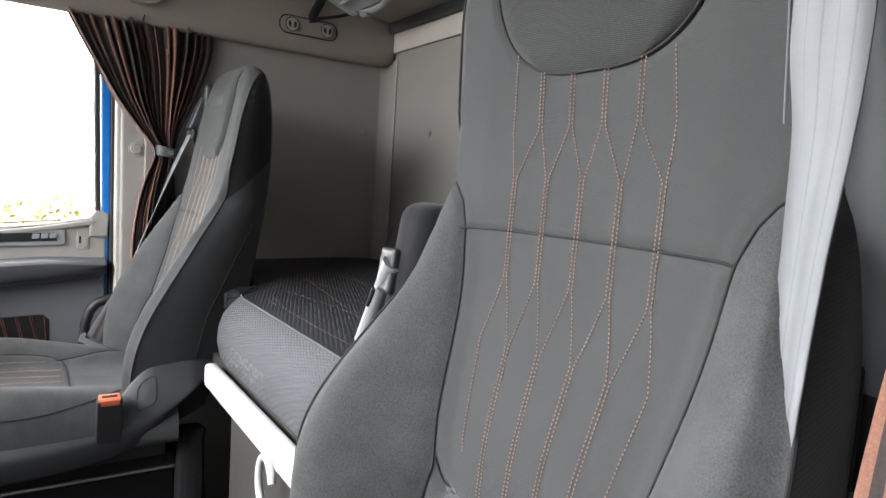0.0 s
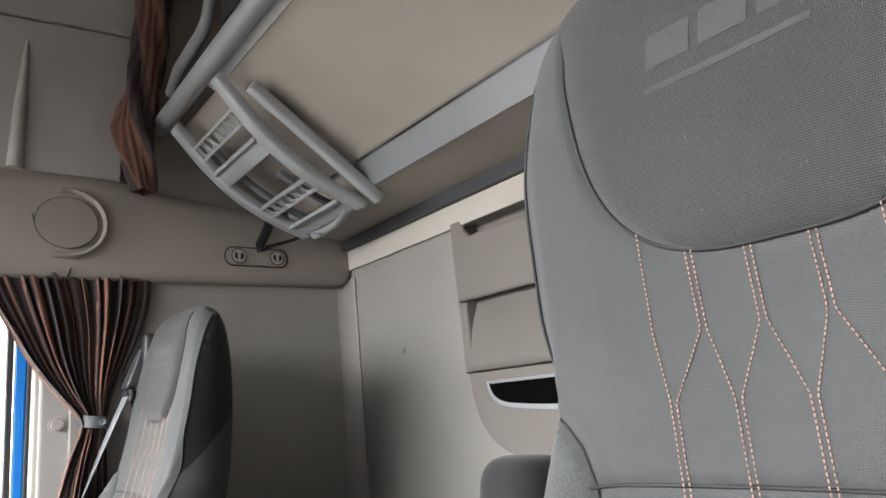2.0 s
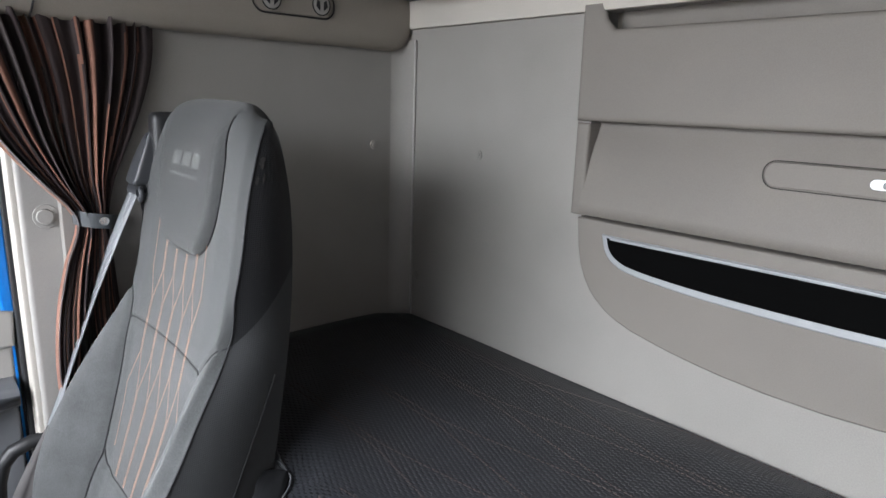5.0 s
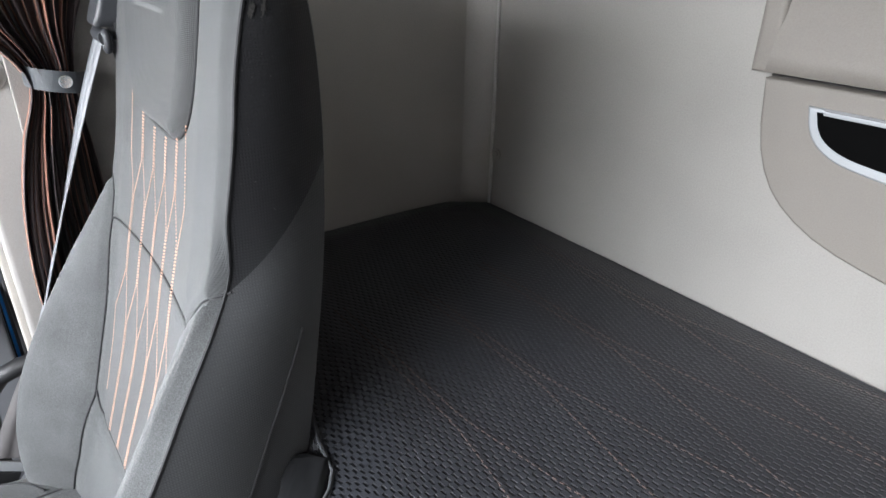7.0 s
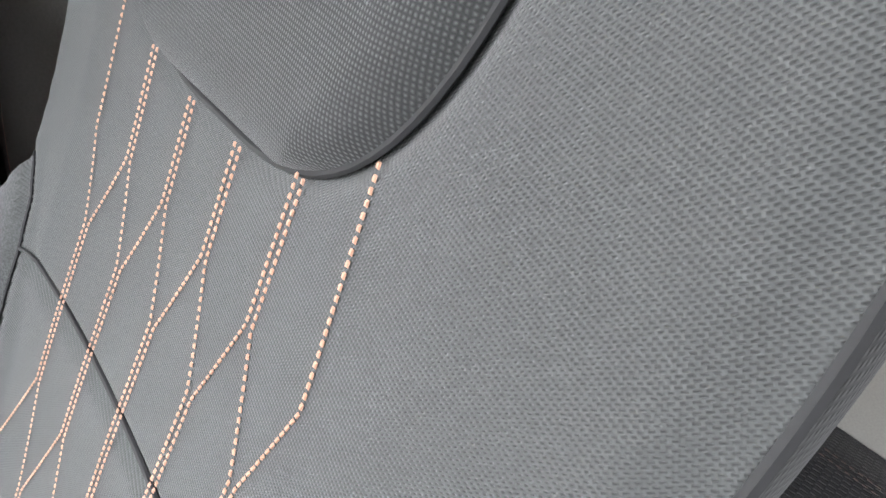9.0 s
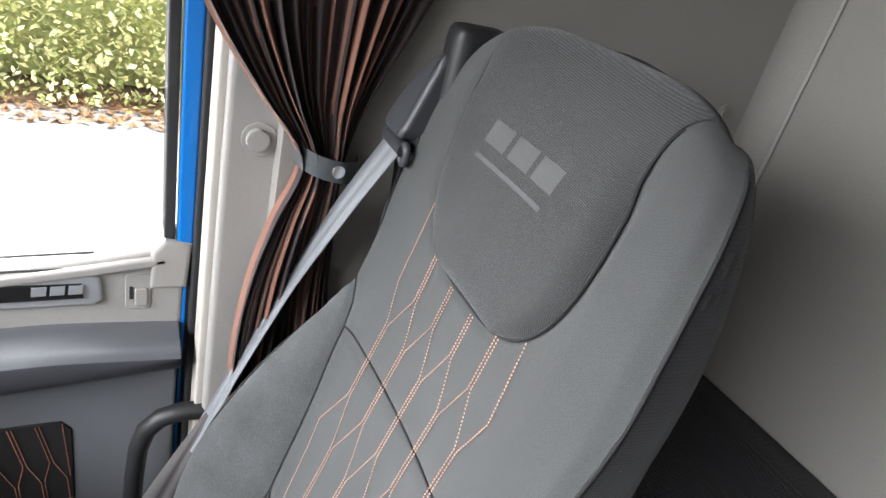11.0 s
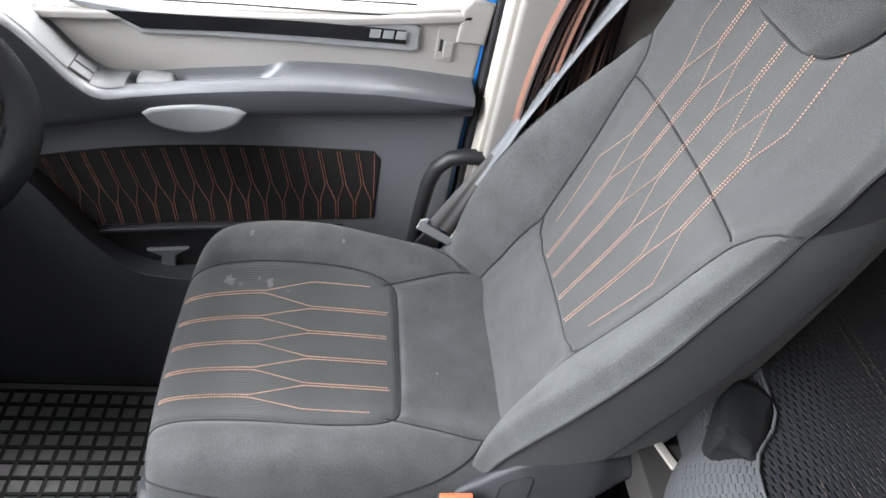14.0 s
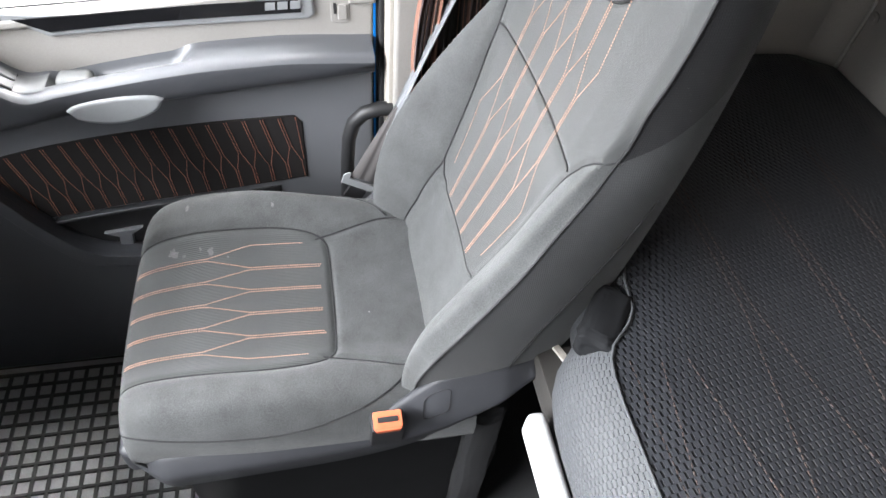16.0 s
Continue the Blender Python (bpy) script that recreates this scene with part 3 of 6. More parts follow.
def thread(name, rows, fn, parent, out, step=0.0031, long=0.0019, wide=0.0012, high=0.0006, mat="thread"):
    """Short stitches along rows on the skin fn(u, v); out: which way the thread stands proud."""
    verts, faces = [], []
    out = Vector(out)
    for row in rows:
        pts = resample(row, step)
        for (u0, v0), (u1, v1) in zip(pts, pts[1:]):
            a = Vector(fn(u0, v0)) + out.normalized() * 0.0007
            d = Vector(fn(u1, v1)) + out.normalized() * 0.0007 - a
            if d.length < 1e-5:
                continue
            d.normalize()
            side = d.cross(out).normalized() * wide / 2
            n = side.cross(d).normalized() * high
            if n.dot(out) < 0:
                n = -n
            b, i = a + d * long, len(verts)
            m = d * long * 0.18
            verts += [a - side, a + side, b + side, b - side, a + m - side * 0.6 + n, a + m + side * 0.6 + n, b - m + side * 0.6 + n, b - m - side * 0.6 + n]
            faces += [(i + 4, i + 5, i + 6, i + 7), (i, i + 1, i + 5, i + 4), (i + 1, i + 2, i + 6, i + 5), (i + 2, i + 3, i + 7, i + 6), (i + 3, i, i + 4, i + 7)]
    ob = mesh_object(name, verts, faces, mat, parent, "orange contrast stitching", smooth=False)
    ob["kind"] = "stuff"
    return ob


def piping(name, line, fn, parent, r=0.0014, lift=(0, -0.0006, 0), mat="seam"):
    pts = [Vector(fn(u, v)) + Vector(lift) for u, v in resample(line, 0.008)]
    return part(name, tube(pts, r, 6), mat, parent)


def cut_grid(verts, faces, uv, kinds):
    """Splits a grid's faces by kind into compact meshes: kind -> verts, faces, uv."""
    out = {}
    for kind in sorted(set(kinds)):
        mine = [f for f, k in zip(faces, kinds) if k == kind]
        used = sorted({v for f in mine for v in f})
        at = {v: i for i, v in enumerate(used)}
        out[kind] = [verts[v] for v in used], [tuple(at[v] for v in f) for f in mine], [uv[v] for v in used]
    return out


CUSHION_Z = [(0.0, 0.452), (0.04, 0.480), (0.07, 0.503), (0.10, 0.521), (0.14, 0.533), (0.20, 0.540), (0.30, 0.537), (0.40, 0.530), (0.50, 0.522), (0.56, 0.514)]
CUSHION_Y = [(0.0, 0.296), (0.04, 0.284), (0.07, 0.286), (0.10, 0.302), (0.14, 0.338), (0.20, 0.398), (0.30, 0.498), (0.40, 0.598), (0.50, 0.698), (0.56, 0.758)]
CUSHION_S = [(0.0, 0.0), (0.55, 0.112), (0.75, 0.160), (0.86, 0.190), (0.93, 0.205), (1.0, 0.197)]
CUSHION_DROP = [(0.0, -0.004), (0.40, 0.0), (0.55, 0.012), (0.68, 0.030), (0.80, 0.036), (0.88, 0.018), (0.94, -0.024), (1.0, -0.085)]


def cushion_point(u, v):
    a = abs(u)
    wide = 0.93 + 0.07 * smoothstep(0.05, 0.30, v)
    s = math.copysign(curve_at(CUSHION_S, a) * wide, u)
    drop = curve_at(CUSHION_DROP, a)
    z = curve_at(CUSHION_Z, v)
    z += drop * smoothstep(0.0, 0.14, v) if drop > 0 else drop * (0.25 + 0.75 * smoothstep(0.0, 0.12, v))
    z += 0.010 * smoothstep(0.45, 0.85, -u) * smoothstep(0.05, 0.18, v)
    z -= 0.032 * smoothstep(0.24, 0.50, v) * smoothstep(0.55, 0.90, a)
    y = curve_at(CUSHION_Y, v) + 0.03 * a**3 * (1 - smoothstep(0.05, 0.25, v))
    return s, y, max(z, 0.440)


CUSHION_SEAMS = [
    rounded([(-0.60, 0.03), (-0.61, 0.12), (-0.605, 0.24), (-0.60, 0.305), (-0.575, 0.350), (-0.52, 0.374), (-0.43, 0.380), (0.0, 0.380), (0.43, 0.380), (0.52, 0.374), (0.575, 0.350), (0.60, 0.305), (0.605, 0.24), (0.61, 0.12), (0.60, 0.03)]),
    [(-0.52, 0.36), (-0.64, 0.46), (-0.66, 0.54)],
    [(0.52, 0.36), (0.64, 0.46), (0.66, 0.54)],
]


COVER_TOP = [(0.28, 0.462), (0.34, 0.474), (0.42, 0.478), (0.50, 0.486), (0.58, 0.500), (0.62, 0.515), (0.650, 0.540), (0.676, 0.572), (0.70, 0.594), (0.74, 0.603), (0.79, 0.604), (0.83, 0.596)]
COVER_CREASE = [(0.28, 0.438), (0.384, 0.446), (0.50, 0.452), (0.60, 0.463), (0.66, 0.476), (0.71, 0.496), (0.756, 0.524), (0.80, 0.560), (0.83, 0.582)]
COVER_LOW = [(0.28, 0.398), (0.366, 0.402), (0.45, 0.405), (0.566, 0.412), (0.65, 0.430), (0.70, 0.456), (0.743, 0.498), (0.788, 0.548), (0.83, 0.580)]


def seat_core(seat):
    """What both seats have in common, in the seat's own axes: s across, y to the rear, z up."""
    pillow_edge = [(-pillow_half(h), h) for h in PILLOW_ROWS[::-1]] + [(pillow_half(h), h) for h in PILLOW_ROWS]
    nu, nv = 121, 231
    us, hs = np.linspace(-1, 1, nu), np.linspace(0.44, 1.293, nv)
    pts = np.array([[back_point(u * half_width(h), h) for u in us] for h in hs])
    S, H = pts[:, :, 0], np.repeat(hs[:, None], nu, 1)
    groove = np.zeros_like(S)
    for line in BACK_SEAMS + [pillow_edge]:
        groove = np.maximum(groove, np.exp(-((polyline_distance(S, H, line) / 0.0042) ** 2)))
    groove *= 1 - 0.85 * np.clip((H - 1.18) / 0.06, 0, 1)
    pts[:, :, 1] += 0.0045 * groove
    soft = np.array([[noise.noise(Vector((S[j, i] * 14, H[j, i] * 9, 3.3))) for i in range(nu)] for j in range(nv)])
    pts[:, :, 1] += 0.0006 * soft
    verts = [tuple(p) for p in pts.reshape(-1, 3)]
    faces = [(j * nu + i, j * nu + i + 1, (j + 1) * nu + i + 1, (j + 1) * nu + i) for j in range(nv - 1) for i in range(nu - 1)]
    uv = list(zip(S.ravel(), H.ravel()))
    kinds = []
    for f in faces:
        s, h = sum(uv[v][0] for v in f) / 4, sum(uv[v][1] for v in f) / 4
        inner = np.interp(h, [0.50, 0.60, 0.675, 0.72, 0.80, 0.885], [0.136, 0.116, 0.106, 0.113, 0.127, 0.140])
        rise = SEAM_H + max(0.0, abs(s) - 0.140) * 1.32
        if h > rise:
            kinds.append("upper_cover")
        elif abs(s) > inner:
            kinds.append("bolster_a" if s < 0 else "bolster_b")
        else:
            kinds.append("centre_panel" if h > 0.663 else "lumbar_panel")
    names = {"bolster_a": "bolster", "bolster_b": "bolster"}
    for kind, (v, f, t) in cut_grid(verts, faces, uv, kinds).items():
        mesh_object(names.get(kind, kind), v, f, "seat_smooth" if kind[:7] in ("bolster", "lumbar_") else "seat_cloth", seat, uv=t)
    # headrest cushion
    rows = PILLOW_ROWS
    us = np.linspace(-1, 1, 61)

    def pillow(u, h):
        w = max(pillow_half(h), 0.001)
        s, y, z = back_point(u * w, h)
        rim = min((1 - abs(u)) * w, (h - 1.0143) * 0.9) / 0.024
        proud = (0.013 - 0.004 * SWELL) * (1 - (1 - min(rim, 1.0)) ** 2.4) - 0.003
        lean = smoothstep(1.19, 1.28, h)
        proud += (0.0012 - proud) * smoothstep(1.13, 1.24, h)
        return s, y - proud * (1 - lean), z + proud * lean

    v, f = surface(pillow, us, rows)
    mesh_object("headrest_cushion", v, f, "pillow", seat, "smooth fine-woven headrest cushion", uv=[(p[0], p[2]) for p in v])
    # outer sides and back shell
    def side_end(h):
        return curve_at(BACK_S, h), curve_at(BACK_Y, h), back_point(half_width(h), h)[2] - 0.006 * smoothstep(1.15, 1.28, h) + 0.05 * smoothstep(0.62, 0.46, h)

    for sgn in (-1, 1):
        ts = np.linspace(0, 1, 14)

        def side(t, h):
            s0, y0, z0 = back_point(sgn * half_width(h), h)
            s1, y1 = sgn * curve_at(BACK_S, h), curve_at(BACK_Y, h)
            bulge = 0.012 * math.sin(math.pi * t) * (1 - 0.5 * smoothstep(1.05, 1.25, h))
            sag = 0.05 * t * smoothstep(0.62, 0.46, h)
            return s0 + (s1 - s0) * t + sgn * bulge, y0 + (y1 - y0) * t, z0 - 0.006 * t * smoothstep(1.15, 1.28, h) + sag

        ts2, ws = ts if sgn > 0 else ts[::-1], np.linspace(0, 1, 50)
        for nm, lo, hi, mt, lb in (("side_panel", lambda t: 0.44, lambda t: 0.928 + 0.09 * t, "seat_side", "dark cloth side panel"), ("side_upper", lambda t: 0.928 + 0.09 * t, lambda t: 1.293, "seat_dark", "near-black upper side cloth")):
            v, f = surface(lambda t, w: side(t, lo(t) + w * (hi(t) - lo(t))), ts2, ws)
            mesh_object(nm, v, f, mt, seat, lb, uv=[(p[1], p[2]) for p in v])
        piping("piping", [(sgn * half_width(h), h) for h in np.linspace(0.46, 1.25, 80)], back_point, seat)
        seam = [(0.62, 0.50), (0.60, 0.60), (0.58, 0.70), (0.66, 0.80), (0.80, 0.88)]
        part("side_seam", tube([Vector(side(t, h)) + Vector((sgn * 0.0006, 0, 0)) for t, h in resample(seam, 0.012)], 0.0011, 5), "seam", seat)
    v, f = surface(lambda u, h: (u * side_end(h)[0], side_end(h)[1] + 0.022 * (1 - u**4) * (1 - smoothstep(1.20, 1.29, h)), side_end(h)[2] + (1 - u * u) * (back_point(0, h)[2] - side_end(h)[2]) * smoothstep(1.0, 1.25, h)), np.linspace(1, -1, 24), np.linspace(0.44, 1.293, 40))
    mesh_object("back_shell", v, f, "black_plastic", seat, "black plastic back shell")
    piping("seam_line", [(-0.140 - 0.008 * SWELL, SEAM_H), (0.140 + 0.008 * SWELL, SEAM_H)], lambda u, h: (back_point(u, h)[0], back_point(u, h)[1] + 0.0035, back_point(u, h)[2]), seat, 0.0012)
    for line in BACK_SEAMS[1:]:
        piping("seam_line", line, lambda u, h: (back_point(u, h)[0], back_point(u, h)[1] + 0.0038, back_point(u, h)[2]), seat, 0.0010)
    piping("headrest_seam", [p for p in pillow_edge if p[1] < 1.238], lambda u, h: (back_point(u, h)[0], back_point(u, h)[1] + 0.0018, back_point(u, h)[2]), seat, 0.0013)
    thread("stitching", back_stitches(), back_point, seat, (0, -1, 0), wide=0.0012 - 0.0003 * SWELL, mat="thread_fine" if SWELL else "thread")
    # worn print on the headrest: three plain blocks and a rule

    def print_patch(name, a, b, lo, hi, label=""):
        v, f = surface(lambda q, h: Vector(pillow((q + 0.25 * (h - 1.14)) / pillow_half(h), h)) + Vector((0, -0.0005, 0)), np.linspace(a, b, 6), np.linspace(lo, hi, 6))
        mesh_object(name, v, f, "logo_worn" if SWELL else "logo", seat, label)

    for a, b in ((-0.049, -0.020), (-0.014, 0.015), (0.021, 0.049)):
        print_patch("print_block", a, b, 1.134, 1.154, "worn pale grey print")
    print_patch("print_rule", -0.050, 0.049, 1.119, 1.123)

    # seat cushion
    nu, nv = 121, 141
    us, vs = np.linspace(-1, 1, nu), np.linspace(0.0, 0.56, nv)
    pts = np.array([[cushion_point(u, w) for u in us] for w in vs])
    U, V = np.repeat(us[None], nv, 0), np.repeat(vs[:, None], nu, 1)
    groove = np.zeros_like(U)
    for line in CUSHION_SEAMS:
        groove = np.maximum(groove, np.exp(-((polyline_distance(U * 0.2, V, [(a * 0.2, b) for a, b in line]) / 0.0045) ** 2)))
    pts[:, :, 2] -= 0.0045 * groove
    soft = np.array([[noise.noise(Vector((U[j, i] * 3.2, V[j, i] * 15, 8.1))) for i in range(nu)] for j in range(nv)])
    pts[:, :, 2] += 0.0008 * soft
    verts = [tuple(p) for p in pts.reshape(-1, 3)]
    faces = [(j * nu + i, j * nu + i + 1, (j + 1) * nu + i + 1, (j + 1) * nu + i) for j in range(nv - 1) for i in range(nu - 1)]
    kinds = []
    for f in faces:
        u, w = sum(U.ravel()[v] for v in f) / 4, sum(V.ravel()[v] for v in f) / 4
        edge = np.interp(w, [0.12, 0.24, 0.305, 0.35, 0.372, 0.380], [0.61, 0.604, 0.597, 0.57, 0.51, 0.42])
        kinds.append("cushion_centre" if abs(u) < edge and w < 0.380 else "cushion_rear" if abs(u) < 0.62 and w > 0.36 else "cushion_side_a" if u < 0 else "cushion_side_b")
    for kind, (v, f, t) in cut_grid(verts, faces, list(zip(U.ravel() * 0.2, V.ravel())), kinds).items():
        mesh_object(kind.removesuffix("_a").removesuffix("_b"), v, f, "seat_rib" if kind == "cushion_centre" else "seat_smooth", seat, uv=t)
    for line in CUSHION_SEAMS:
        piping("cushion_seam", line, lambda u, w: cushion_point(u, w), seat, 0.0011, (0, 0, -0.0034))
    for sgn in (-1, 1):
        piping("cushion_piping", [(sgn * a, b) for a, b in rounded([(0.74, 0.058), (0.84, 0.066), (0.905, 0.11), (0.93, 0.21), (0.92, 0.32), (0.86, 0.40), (0.76, 0.455), (0.645, 0.475)])], cushion_point, seat, 0.0013, (sgn * 0.0004, 0, 0))
    rows = []
    gap = 0.0095
    for j in range(5):
        for k, side in ((j, 1), (j + 1, -1)):
            node, col = (j - 2) * 0.205, (k - 2.5) * 0.20
            rows.append([(node - side * gap, 0.085), (node - side * gap, 0.200), (col + side * gap, 0.262), (col + side * gap, 0.368 if abs(col) < 0.45 else 0.345)])
    rows = [[(0.2 * u, w) for u, w in row] for row in rows]
    thread("stitching", rows, lambda a, w: cushion_point(a / 0.2, w), seat, (0, -0.3, 1), wide=0.0015, long=0.0022, step=0.0034)

    # plastic valance round the cushion and the pedestal under it
    for sgn in (-1, 1):
        rows = []
        for y in np.linspace(0.285, 0.83, 70):
            top, crease, low = curve_at(COVER_TOP, y), curve_at(COVER_CREASE, y), curve_at(COVER_LOW, y)
            wrap = 0.045 * (1 - smoothstep(0.270, 0.350, y)) + 0.012 * smoothstep(0.78, 0.83, y)
            crease, low = min(crease, top - 0.010), min(low, top - 0.016)
            section = [(0.178, top - 0.012), (0.184, top - 0.001), (0.189, top), (0.194, top - 0.004), (0.2065, crease + 0.007), (0.2085, crease), (0.2075, crease - 0.007), (0.2035, low + 0.004), (0.200, low), (0.180, low + 0.004)]
            rows.append([(sgn * (s - wrap), y, z) for s, z in section])
        n = len(rows[0])
        faces = [(j * n + i, j * n + (i + 1) % n, (j + 1) * n + (i + 1) % n, (j + 1) * n + i)[::sgn] for j in range(len(rows) - 1) for i in range(n)]
        faces += [tuple(range(n))[::-sgn], tuple((len(rows) - 1) * n + i for i in range(n))[::sgn]]
        cover = mesh_object("side_cover", [p for r in rows for p in r], faces, "dark_plastic", seat, "dark grey plastic side cover")
        # a capped hole in the sloping face, with a fine joint round it

        def cap_at(y, f):
            a, b = Vector((0.1935, y, curve_at(COVER_TOP, y) - 0.004)), Vector((0.2068, y, curve_at(COVER_CREASE, y) + 0.007))
            p = a.lerp(b, f)
            return Vector((sgn * (p.x + 0.0006), p.y, p.z))

        ring = [cap_at(y, f) for y, f in ((y, 0.16 + w / 0.082) for y, w in round_rect(0.681, 0.715, 0, 0.048, 0.009, 5))]
        part("cap_joint", tube(ring, 0.0006, 6, closed=True), "seam", cover)
    part("front_cover", box(-0.172, 0.172, 0.280, 0.33, 0.398, 0.460, 0.014, seg=4), "dark_plastic", seat)
    part("seat_pan", box(-0.182, 0.182, 0.31, 0.74, 0.405, 0.452, 0.01), "black_plastic", seat)


def belt_strap(points, widths, mat, parent, name="belt_webbing", normal=(0, -1, 0)):
    """A flat strap through points; normal: the way that its face looks."""
    pts = [Vector(p) for p in points]
    fine = []
    for i in range(len(pts) - 1):
        p0, p1, p2, p3 = pts[max(i - 1, 0)], pts[i], pts[i + 1], pts[min(i + 2, len(pts) - 1)]
        for k in range(8):
            t = k / 8
            fine.append(0.5 * (2 * p1 + (p2 - p0) * t + (2 * p0 - 5 * p1 + 4 * p2 - p3) * t * t + (3 * p1 - p0 - 3 * p2 + p3) * t**3))
    fine.append(pts[-1])
    ws = np.interp(np.linspace(0, len(pts) - 1, len(fine)), range(len(pts)), widths)
    nrm = [Vector(n).normalized() for n in (normal if isinstance(normal[0], tuple) else [normal] * len(pts))]
    verts, faces = [], []
    cross = [-1.0, -0.62, -0.58, -0.22, -0.18, 0.18, 0.22, 0.58, 0.62, 1.0]
    lift = [0.0, 0.0, 0.0005, 0.0005, 0.0, 0.0, 0.0005, 0.0005, 0.0, 0.0]
    m = len(cross)
    for i, p in enumerate(fine):
        d = (fine[min(i + 1, len(fine) - 1)] - fine[max(i - 1, 0)]).normalized()
        f = i / (len(fine) - 1) * (len(pts) - 1)
        n = nrm[int(f)].lerp(nrm[min(int(f) + 1, len(nrm) - 1)], f % 1)
        side = d.cross(n).normalized()
        n = side.cross(d).normalized()
        verts += [p + side * c * ws[i] / 2 + n * q for c, q in zip(cross, lift)] + [p + side * c * ws[i] / 2 - n * 0.0012 for c in cross[::-1]]
    k = 2 * m
    for i in range(len(fine) - 1):
        faces += [(i * k + j, i * k + (j + 1) % k, (i + 1) * k + (j + 1) % k, (i + 1) * k + j) for j in range(k)]
    ob = mesh_object(name, verts, faces, mat, parent)
    if mat == "door_belt":
        ob.data.materials.append(M["belt"])
        ob.data.polygons.foreach_set("material_index", [0 if i % k in (0, 2, 4, 6, 8) else 1 for i in range(len(faces))])
    return ob


def seat_extras(seat, out, drop):
    """Belt tower, belt, buckle and pedestal. out: the side towards the door, -1 or 1; drop: how far the floor lies below the seat's zero."""
    edge = 0.212 if out > 0 else 0.184
    tower = part("belt_tower", box(min(out * 0.148, out * edge), max(out * 0.148, out * edge), 0.868, 0.925, 0.72, 1.214 if out > 0 else 1.198, 0.014, seg=3), "dark_plastic" if out > 0 else "black_plastic", seat, "dark belt tower")
    a, b = 0.163, 0.208

    def front(outline, y, thick, bevel):
        """A slab that faces the front, mirrored for the other door."""
        line = [(x, z) for x, z in outline] if out > 0 else [(-x, z) for x, z in outline][::-1]
        bm = slab(line, thick, bevel, 3, pose(0, y, 0, 90))
        bmesh.ops.recalc_face_normals(bm, faces=bm.faces)
        return bm

    if out > 0:
        shell = [(a + 0.007, 1.168), (a + 0.003, 1.123), (a, 1.103), (a + 0.002, 1.094), (a + 0.010, 1.088), (b - 0.012, 1.088), (b - 0.004, 1.093), (b, 1.104), (b, 1.116), (b - 0.001, 1.168)]
        guide = part("belt_guide", front(shell, 0.837, 0.045, 0.005), "dark_plastic", seat, "grey plastic belt guide")
        part("guide_lip", front([(a + 0.010, 1.134), (a + 0.008, 1.116), (a + 0.010, 1.107), (a + 0.016, 1.104), (b - 0.012, 1.106), (b - 0.008, 1.112), (b - 0.0085, 1.134)], 0.8338, 0.006, 0.0025), "dark_plastic", guide)
        part("guide_plate", front([(a + 0.0155, 1.149), (a + 0.0165, 1.117), (b - 0.0145, 1.119), (b - 0.0115, 1.149)], 0.8318, 0.006, 0.0012), "guide_grey", guide)
        part("guide_slot", front(round_rect(a + 0.020, b - 0.014, 1.156, 1.179, 0.004), 0.8670, 0.004, 0.001), "black_plastic", tower)
    else:
        shell = [(a - 0.004, 1.095), (a - 0.001, 1.158)] + rounded([(a + 0.004, 1.168), (a + 0.018, 1.167), (b - 0.008, 1.140), (b + 0.002, 1.096), (b - 0.004, 1.083), (a + 0.002, 1.085)])
        bm = front(shell[::-1], 0.837, 0.045, 0.006)
        for v in bm.verts:
            v.co.y += 0.36 * max(0.0, v.co.z - 1.088)
        guide = part("belt_guide", bm, "guide_grey", seat, "tapering grey plastic belt guide")
    bar = [(out * 0.184 + q, 0.846, 1.074) for q in (-0.022, -0.011, 0.0, 0.011, 0.022)]
    loop = part("guide_loop", tube(bar, 0.0075, 10), "dark_plastic", seat, "dark plastic belt loop")
    part("loop_back", box(out * 0.184 - 0.024, out * 0.184 + 0.024, 0.856, 0.864, 1.052, 1.090, 0.003), "black_plastic", loop)
    for sgn in (-1, 1):
        eye = [(out * 0.184 + sgn * 0.023 + 0.006 * math.cos(t), 0.846, 1.071 + 0.009 * math.sin(t)) for t in np.linspace(0, 2 * math.pi, 17)[:-1]]
        part("loop_end", tube(eye, 0.0042, 8, closed=True), "dark_plastic", loop)
    face = (-0.12, -1, 0.25)
    if out < 0:
        belt_strap([(-0.184, 0.842, 1.072), (-0.206, 0.812, 0.99), (-0.228, 0.776, 0.885), (-0.234, 0.730, 0.76), (-0.228, 0.700, 0.685), (-0.222, 0.682, 0.645)], [0.037, 0.037, 0.037, 0.036, 0.030, 0.016], "belt", seat, normal=[(0, -1, 0.15), (0, -1, 0.2), face, face, (0.1, -0.9, 0.2), (0.4, -0.7, 0.2)])
        # twisted lower run turned from the light, its shade in the colour
        belt_strap([(-0.230, 0.702, 0.690), (-0.221, 0.681, 0.645), (-0.216, 0.662, 0.598), (-0.214, 0.645, 0.556)], [0.012, 0.024, 0.036, 0.044], "belt_shade", seat, normal=[(0.5, -0.8, 0.2), (0.8, -0.5, 0.2), (1, -0.2, 0.3), (1, 0, 0.3)])
    belt_strap([(out * 0.184, 0.854, 1.072), (out * 0.186, 0.862, 1.00), (out * 0.188, 0.862, 0.80)], [0.046] * 3, "belt", seat, "belt_return")
    tm = pose(out * 0.214, 0.641, 0.546, -30, 0, 0) @ Matrix(((0, 0, -out, 0), (1, 0, 0, 0), (0, 1, 0, 0), (0, 0, 0, 1)))
